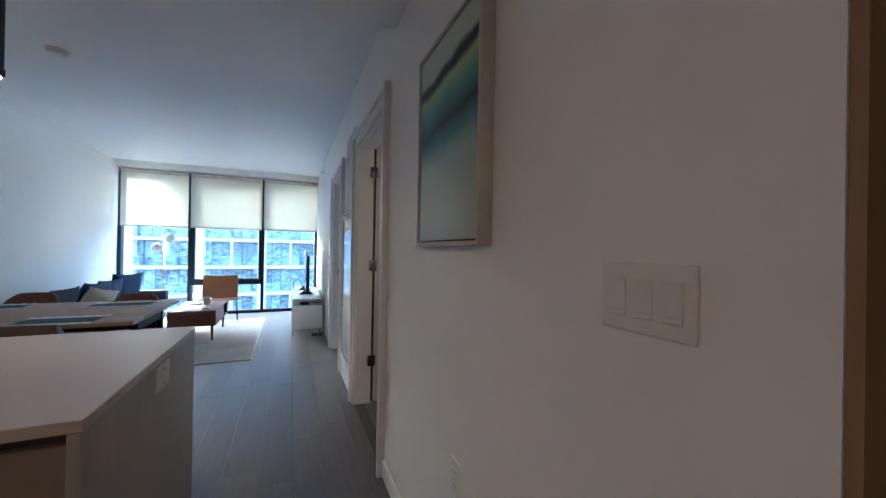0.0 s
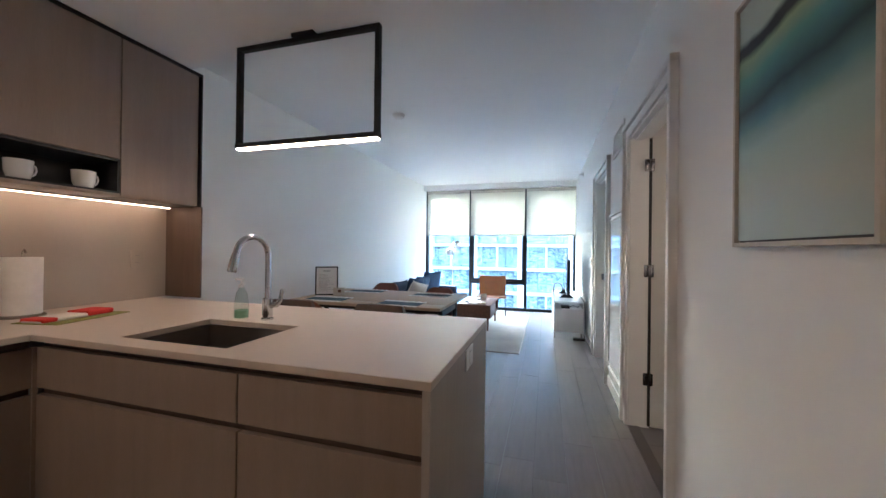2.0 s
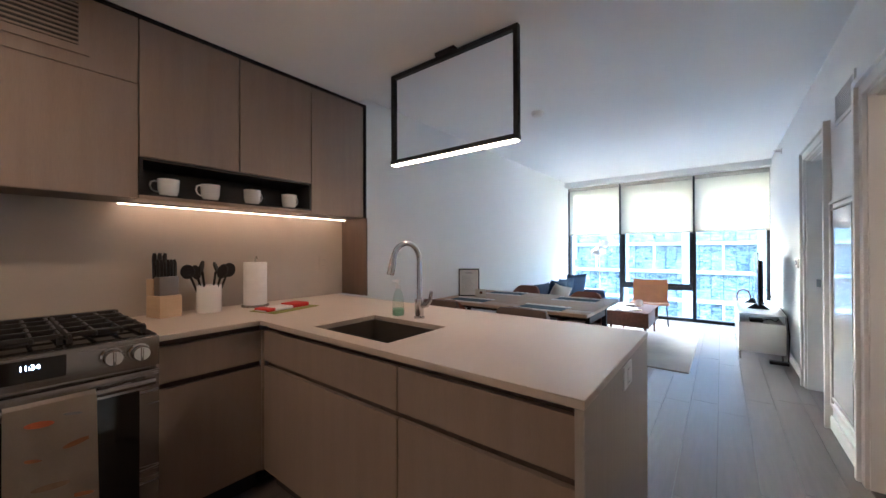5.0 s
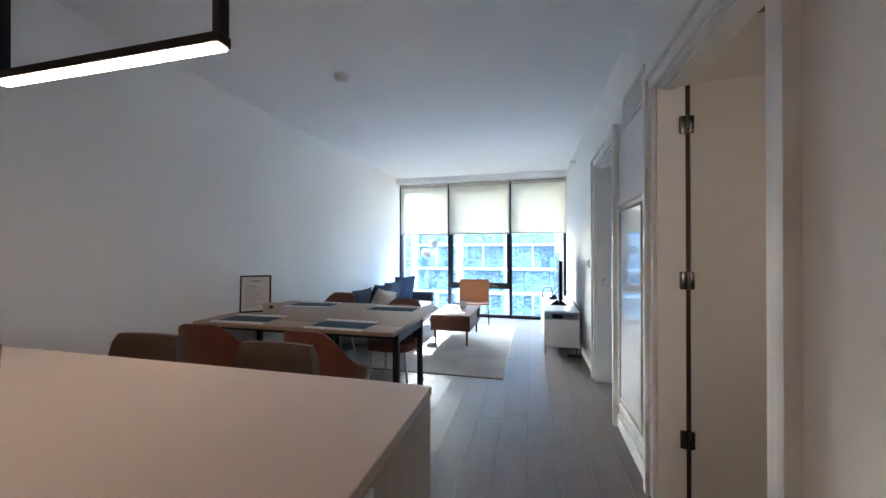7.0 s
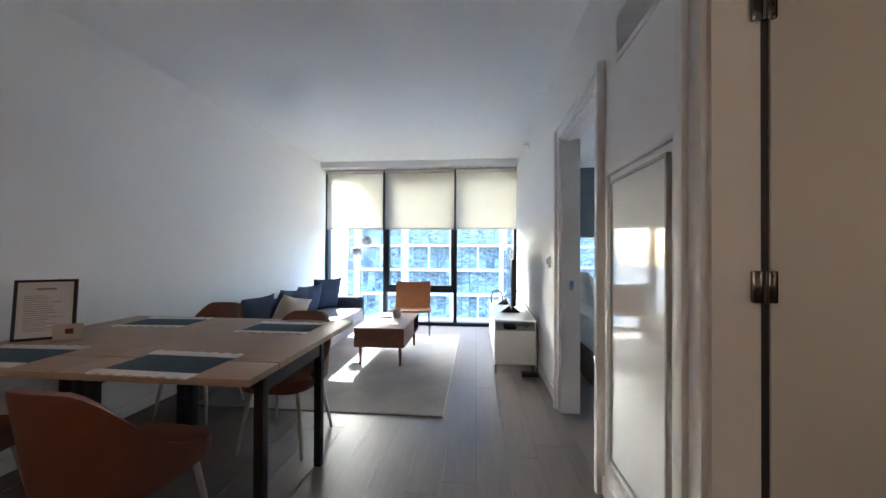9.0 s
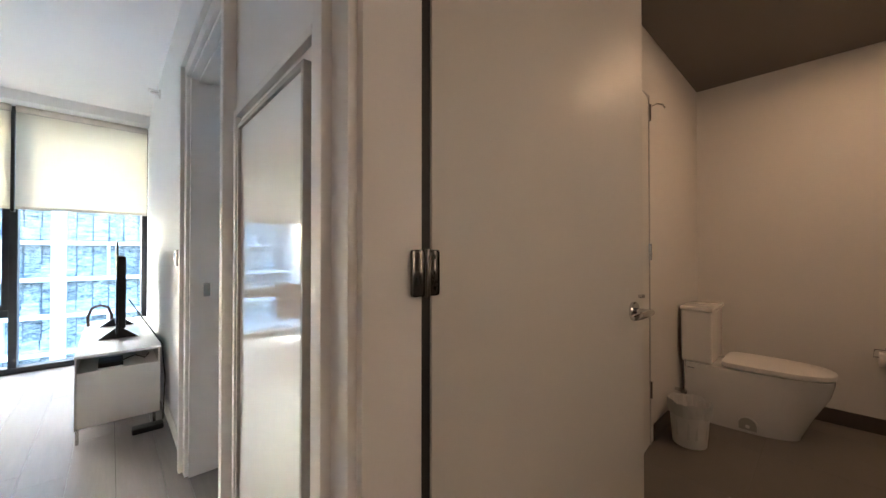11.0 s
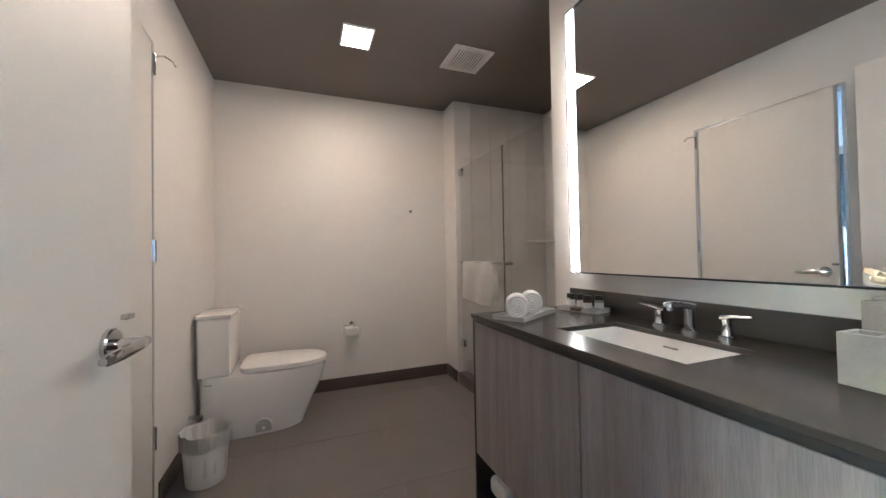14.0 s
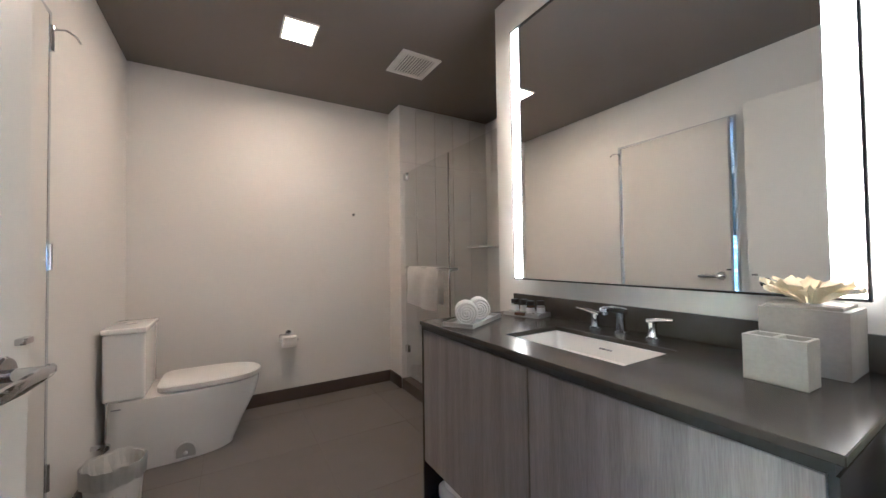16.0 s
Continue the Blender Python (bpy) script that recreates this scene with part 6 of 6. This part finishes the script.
prof = [(0.028, 0.80), (0.032, 0.90), (0.036, 1.0), (0.040, 1.055), (0.055, 1.074), (0.070, 1.055), (0.076, 0.98), (0.080, 0.88), (0.084, 0.755)]
loops = []
NW = 22
for py, pz in prof:
    loops.append([Vector((3.26 + 0.50 * k / NW, py + (0.011 * math.sin(k * 0.55 + pz * 5) + 0.005 * math.sin(k * 1.3 - pz * 14)) * min(1, (1.08 - pz) * 6), pz - (0.012 * math.sin(k / NW * 3.0) - 0.03 * k / NW) * (1.08 - pz) / 0.3)) for k in range(NW + 1)])
rings(ht, loops, False, False, closed=False)
bmesh.ops.solidify(ht, geom=list(ht.faces), thickness=0.007)
solo("bath_towel", ht, M["towel"], "white bath towel draped over the shower bar", "towel", at=pose(0, 2.075, 0))
cs = bmesh.new()
pts = [Vector((3.947, 1.158, 0)), Vector((3.947, 1.40, 0))] + [Vector((3.947 - 0.24 * math.sin(radians(a)), 1.158 + 0.24 * math.cos(radians(a)), 0)) for a in (20, 40, 60, 80)] + [Vector((3.707, 1.158, 0))]
rings(cs, [[p + Vector((0, 0, 1.235)) for p in pts], [p + Vector((0, 0, 1.25)) for p in pts]])
solo("corner_shelf", cs, M["showertile"], "grey corner shelf in the shower", "shelf")

# tray with rolled towels
def tray(label, at, w, d, h=0.018):
    t = thing("tray", label, "tray", at)
    part("base", bx(-w / 2, -d / 2, 0, w / 2, d / 2, 0.006, 0.002), M["traygrey"], t)
    for b in ((-w / 2, -d / 2, w / 2, -d / 2 + 0.007), (-w / 2, d / 2 - 0.007, w / 2, d / 2), (-w / 2, -d / 2 + 0.007, -w / 2 + 0.007, d / 2 - 0.007), (w / 2 - 0.007, -d / 2 + 0.007, w / 2, d / 2 - 0.007)):
        part("rim", bx(b[0], b[1], 0.006, b[2], b[3], h, 0.002), M["traygrey"], t)
    return t


def towel_roll(at):
    t = thing("rolled_towel", "rolled white hand towel lying on the tray", "towel", at, "rolled towels")
    b = bmesh.new()
    loops = []
    for xx, r in ((-0.050, 0.036), (-0.054, 0.040), (-0.050, 0.0440), (-0.02, 0.0450), (0.02, 0.0445), (0.050, 0.0440), (0.054, 0.040), (0.050, 0.036)):
        loops.append([Vector((xx, r * math.cos(2 * math.pi * k / 40), 0.0455 + r * math.sin(2 * math.pi * k / 40) * (1 - 0.03 * math.sin(6.3 * k / 40)))) for k in range(40)])
    rings(b, loops)
    part("roll", b, M["towel"], t)
    for s in (-1, 1):
        turns = [(s * (0.0515 + 0.002 * math.sin(k * 0.7)), (0.004 + 0.030 * k / 56) * math.cos(k * 0.34), 0.0455 + (0.004 + 0.030 * k / 56) * math.sin(k * 0.34)) for k in range(57)]
        part("rolled_end", tube(bmesh.new(), turns, 0.0042, 6), M["towel"], t, "spiral of the rolled towel's end")
    return t


tray("pale grey tray holding rolled towels", pose(2.285, 2.535, VT, 0, 0, -60.6), 0.30, 0.135)
r0 = towel_roll(pose(2.245, 2.60, VT + 0.008, 0, 0, -32))
copy_thing(r0, pose(2.312, 2.485, VT + 0.008, 0, 0, -32))
tray("pale grey tray of small toiletry bottles", pose(2.275, 2.24, VT, 0, 0, 12), 0.19, 0.10)
def mini(at, label, m):
    t = thing("toiletry_bottle", label, "bottle", at, "toiletries on the tray")
    part("bottle", lathe(bmesh.new(), [(0, 0), (0.017, 0), (0.018, 0.003), (0.018, 0.042), (0.012, 0.047), (0, 0.047)], seg=20), M[m], t)
    part("cap", lathe(bmesh.new(), [(0, 0.047), (0.0185, 0.047), (0.0185, 0.064), (0.017, 0.066), (0, 0.066)], seg=20), M["black"], t, "black cap")
    part("label_band", lathe(bmesh.new(), [(0.0, 0.012), (0.0184, 0.012), (0.0184, 0.036), (0.0, 0.036)], seg=20), M["paper"], t, "pale paper label")
for (x, y, m, lb) in ((2.335, 2.255, "softglass", "clear toiletry bottle with a black cap"), (2.295, 2.235, "softglass", "clear toiletry bottle with a black cap"),
                      (2.235, 2.255, "amber", "amber toiletry bottle with a black cap"), (2.21, 2.215, "concrete", "pale toiletry jar with a black cap")):
    mini(pose(x, y, VT + 0.006), lb, m)
bar_ = solo("soap_bar", bx(-0.025, -0.017, 0, 0.025, 0.017, 0.014, 0.005, 3), M["amber"], "dark wrapped soap bar on the tray", "soap", at=pose(2.265, 2.285, VT + 0.006, 0, 0, 20))

# resin holder and tissue box
tc_ = thing("toothbrush_holder", "pale stone-look two-slot toothbrush holder", "toothbrush holder", pose(1.338, 2.42, VT, 0, 0, -3))
hb_ = bmesh.new()
W2, D2, H2 = 0.053, 0.032, 0.098
hx, hy = (-W2, -W2 + 0.008, -0.004, 0.004, W2 - 0.008, W2), (-D2, -D2 + 0.008, D2 - 0.008, D2)
hv = {(i, j): hb_.verts.new((hx[i], hy[j], H2)) for i in range(6) for j in range(4)}
for i in range(5):
    for j in range(3):
        if (i, j) not in ((1, 1), (3, 1)):
            hb_.faces.new((hv[i, j], hv[i + 1, j], hv[i + 1, j + 1], hv[i, j + 1]))
g = bmesh.ops.extrude_face_region(hb_, geom=list(hb_.faces))
bmesh.ops.translate(hb_, vec=(0, 0, -H2), verts=[e for e in g["geom"] if isinstance(e, bmesh.types.BMVert)])
bmesh.ops.bevel(hb_, geom=[e for e in hb_.edges if e.is_manifold and e.calc_face_angle(0) > 0.5], offset=0.0012, segments=1, affect="EDGES")
part("body", hb_, M["concrete"], tc_)
for a, b in ((hx[1], hx[2]), (hx[3], hx[4])):
    part("slot_floor", bx(a, hy[1], 0.02, b, hy[2], 0.03), M["concrete"], tc_)
tx = thing("tissue_box", "pale stone-look tissue box cover with a tissue pulled up", "tissue box", pose(1.332, 2.238, VT) @ Matrix.Diagonal((1.12, 1.05, 1, 1)))
part("cover", bx(-0.068, -0.068, 0, 0.068, 0.068, 0.145, 0.002), M["concrete"], tx)
part("lid_step", bx(-0.058, -0.058, 0.145, 0.058, 0.058, 0.153, 0.002), M["concrete"], tx)
rts = random.Random(21)
for k in range(11):                       # crumpled points of tissue fanning out of the slot
    a = 2 * math.pi * k / 11 + rts.uniform(-0.2, 0.2)
    ln, up, half = rts.uniform(0.045, 0.072), rts.uniform(0.030, 0.070), rts.uniform(0.40, 0.62)
    rows = []
    for q in range(6):
        u = q / 5
        wq = half * (0.55 + 0.75 * u) if u < 0.75 else half * (1.1 - 2.6 * (u - 0.75))
        rows.append([Vector(((0.012 + ln * u) * math.cos(a + wq * (v / 2 - 1)) * 1.1, (0.012 + ln * u * (1 - 0.10 * abs(v - 2))) * math.sin(a + wq * (v / 2 - 1)) * 0.85,
                             0.150 + up * u ** 0.6 + (0.007 if v % 2 else -0.004) * u + rts.uniform(-0.003, 0.003))) for v in range(5)])
    ts = rings(bmesh.new(), rows, False, False, closed=False)
    bmesh.ops.recalc_face_normals(ts, faces=list(ts.faces))
    bmesh.ops.solidify(ts, geom=list(ts.faces), thickness=0.0006)
    part("tissue_fold", ts, M["tissue"], tx, "crumpled cream tissue")
for k, (x, z) in enumerate(((2.34, 0.115), (2.30, 0.19), (2.12, 0.115))):
    solo("folded_towel", bx(-0.06, -0.16, 0, 0.06, 0.16, 0.074, 0.03, 4), M["towel"], "folded white towel stacked on the vanity shelf", "towel", "stacked towels", at=pose(x, 2.50, z, 0, 0, 6 * k))

# ---- outside: street far below and the towers across it ----
struct("ground", boxes((-900, YW + 4, -46.5, 900, 1500, -46)), M["street"], "asphalt city ground far below", "ground")
FH = 3.0


def tower(label, x0, y0, w, d, z0, z1, bay, slab_m, balcony=True, near=(-14, 8)):
    """A glass tower with concrete floor edges; the storeys within reach of the windows get panes of their own."""
    t = thing("apartment_tower", label, "building", pose(x0, y0, 0))
    part("core", bx(0, 0.35, z0, w, d, z1), M["facdark"], t)
    nb = int(w / bay)
    sh = mesh_of("pane", bx(0.04, 0, 0.5, bay - 0.04, 0.06, FH - 0.22), M["facglass"], smooth=False)
    sp_ = mesh_of("pane", bx(0.04, 0, 0.0, bay - 0.04, 0.06, 0.40), M["facglass"], smooth=False)
    far = bmesh.new()
    k = 0
    z = z0
    while z < z1 - 1:
        hot = near[0] <= z <= near[1]
        if hot:
            part("floor_slab", bx(-0.3, -0.9 if balcony else -0.1, z - 0.22, w + 0.3, 0.35, z + 0.10), slab_m, t, "pale concrete floor edge")
            for i in range(nb):
                for me, dz in ((sh, 0.0), (sp_, 0.08)):
                    o = new("pane", me)
                    o.parent, o.location = t, (i * bay, 0.2, z + dz)
                if balcony and (i % 6 == 0 or (i * 7 + k * 3) % 6 == 0):
                    part("balcony_side", bx(i * bay - (0.42 if i % 6 == 0 else 0.09), -0.9, z + 0.10, i * bay + (0.42 if i % 6 == 0 else 0.09), 0.2, z + FH - 0.22), slab_m, t)
                if balcony and (i + k) % 3 != 1:
                    part("railing", bx(i * bay + 0.05, -0.88, z + 0.2, (i + 1) * bay - 0.05, -0.84, z + 1.15), M["railglass"], t)
        else:
            box(far, -0.3, -0.9 if balcony else -0.1, z - 0.30, w + 0.3, 0.35, z + 0.12)
            for i in range(nb):
                box(far, i * bay - 0.08, 0.1, z + 0.12, i * bay + 0.08, 0.34, z + FH - 0.3)
        z += FH
        k += 1
    part("far_storeys", far, slab_m, t, "storeys out of close view")
    part("roof", bx(-0.3, -0.3, z1, w + 0.3, d + 0.3, z1 + 0.8), slab_m, t)
    return t


# railing panes carry painted reflections too
M["railglass"] = mat("rail_glass_reflections", (0.50, 0.56, 0.60), 0.15, scale=1.6, bump=0.0, second=(0.05, 0.10, 0.14), stretch=(0.7, 1, 3))
tower("pale balconied glass tower across the street", -14.55, 47.0, 24.3, 16, -46.0, 32.0, 1.0, M["slab"])
tower("blue glass tower beyond the street", 11.5, 56.0, 20, 16, -46.0, 29.0, 2.0, M["slab"], False)
tower("pale brick and glass tower in the distance", -34.0, 95.0, 17, 16, -46.0, 14.0, 1.9, M["brick"], False, (-12, 6))

# ---- planks and tiles last ----
def shared_piece(name, lx, ly, lz, m):
    return mesh_of(name, bx(0, 0, -lz, lx, ly, 0, 0.0), m, smooth=False)


fl = thing("floor", "grey-brown wood plank floor, boards running to the windows", "floor", pose(0, 0, 0), kind="structure")
PW, PL = 0.182, 1.5
pk = {}
rngp = random.Random(4)
nx = int((XR - XL) / PW) + 1
for i in range(nx):
    xa = XL + i * PW
    wx = min(PW, XR - 0.002 - xa) - 0.002
    y = YB - rngp.random() * PL
    while y < YW - 0.05:
        ya, yb = max(y, YB), min(y + PL, YW - 0.05)
        key = (round(wx, 3), round(yb - ya, 2))
        if yb - ya > 0.05:
            if key not in pk:
                pk[key] = shared_piece("plank", wx, key[1] - 0.002, 0.011, M["plank"])
            o = new("plank", pk[key])
            o.parent = fl
            o.location = (xa, ya, 0)
        y += PL
part("threshold", bx(XR - 0.002, DR0 + 0.018, -0.011, XI + 0.002, DR1 - 0.018, 0.001), M["plank"], fl)
part("threshold", bx(XR - 0.002, DB0 + 0.018, -0.012, XI - 0.06, DB1 - 0.018, 0.004), M["basedark"], fl, "dark stone threshold")
part("hall_board", bx(XR + 0.0, YB, -0.011, 2.28, 1.05, -0.001), M["plank"], fl)

fb = thing("floor_bath", "dark grey-brown bathroom floor of large tiles", "floor", pose(0, 0, 0), kind="structure")
TW, TL = 0.6, 0.6
bk = {}
i = 0
x = XI - 0.06
while x < BX:
    y = 1.15
    while y < BY1:
        w, h = min(TW, BX - x) - 0.003, min(TL, BY1 - y) - 0.003
        key = (round(w, 3), round(h, 3))
        if w > 0.02 and h > 0.02:
            if key not in bk:
                bk[key] = shared_piece("tile", w, h, 0.012, M["bathtile"])
            o = new("tile", bk[key])
            o.parent = fb
            o.location = (x, y, 0)
        y += TL
    x += TW

ws = thing("wall_shower", "pale grey stacked tile lining of the shower", "wall", pose(0, 0, 0), kind="structure")
sk = {}
def stile(kind_, w, h):
    key = (kind_, round(w, 3), round(h, 3))
    if key not in sk:
        sk[key] = mesh_of("tile", bx(-0.008, 0, 0, 0, w, h, 0.0) if kind_ == "x" else bx(0, 0, 0, w, 0.008, h, 0.0), M["showertile"], smooth=False)
    return sk[key]
z = 0.0
while z < BZ - 0.02:
    h = min(0.5, BZ - z) - 0.003
    y = 1.16
    while y < 2.10:
        w = min(0.2, 2.12 - y) - 0.003
        o = new("tile", stile("x", w, h))
        o.parent = ws
        o.location = (3.955, y, z)
        y += 0.2
    x = 2.45
    while x < 3.94:
        w = min(0.2, 3.945 - x) - 0.003
        o = new("tile", stile("y", w, h))
        o.parent = ws
        o.location = (x, 1.15, z)
        x += 0.2
    z += 0.5
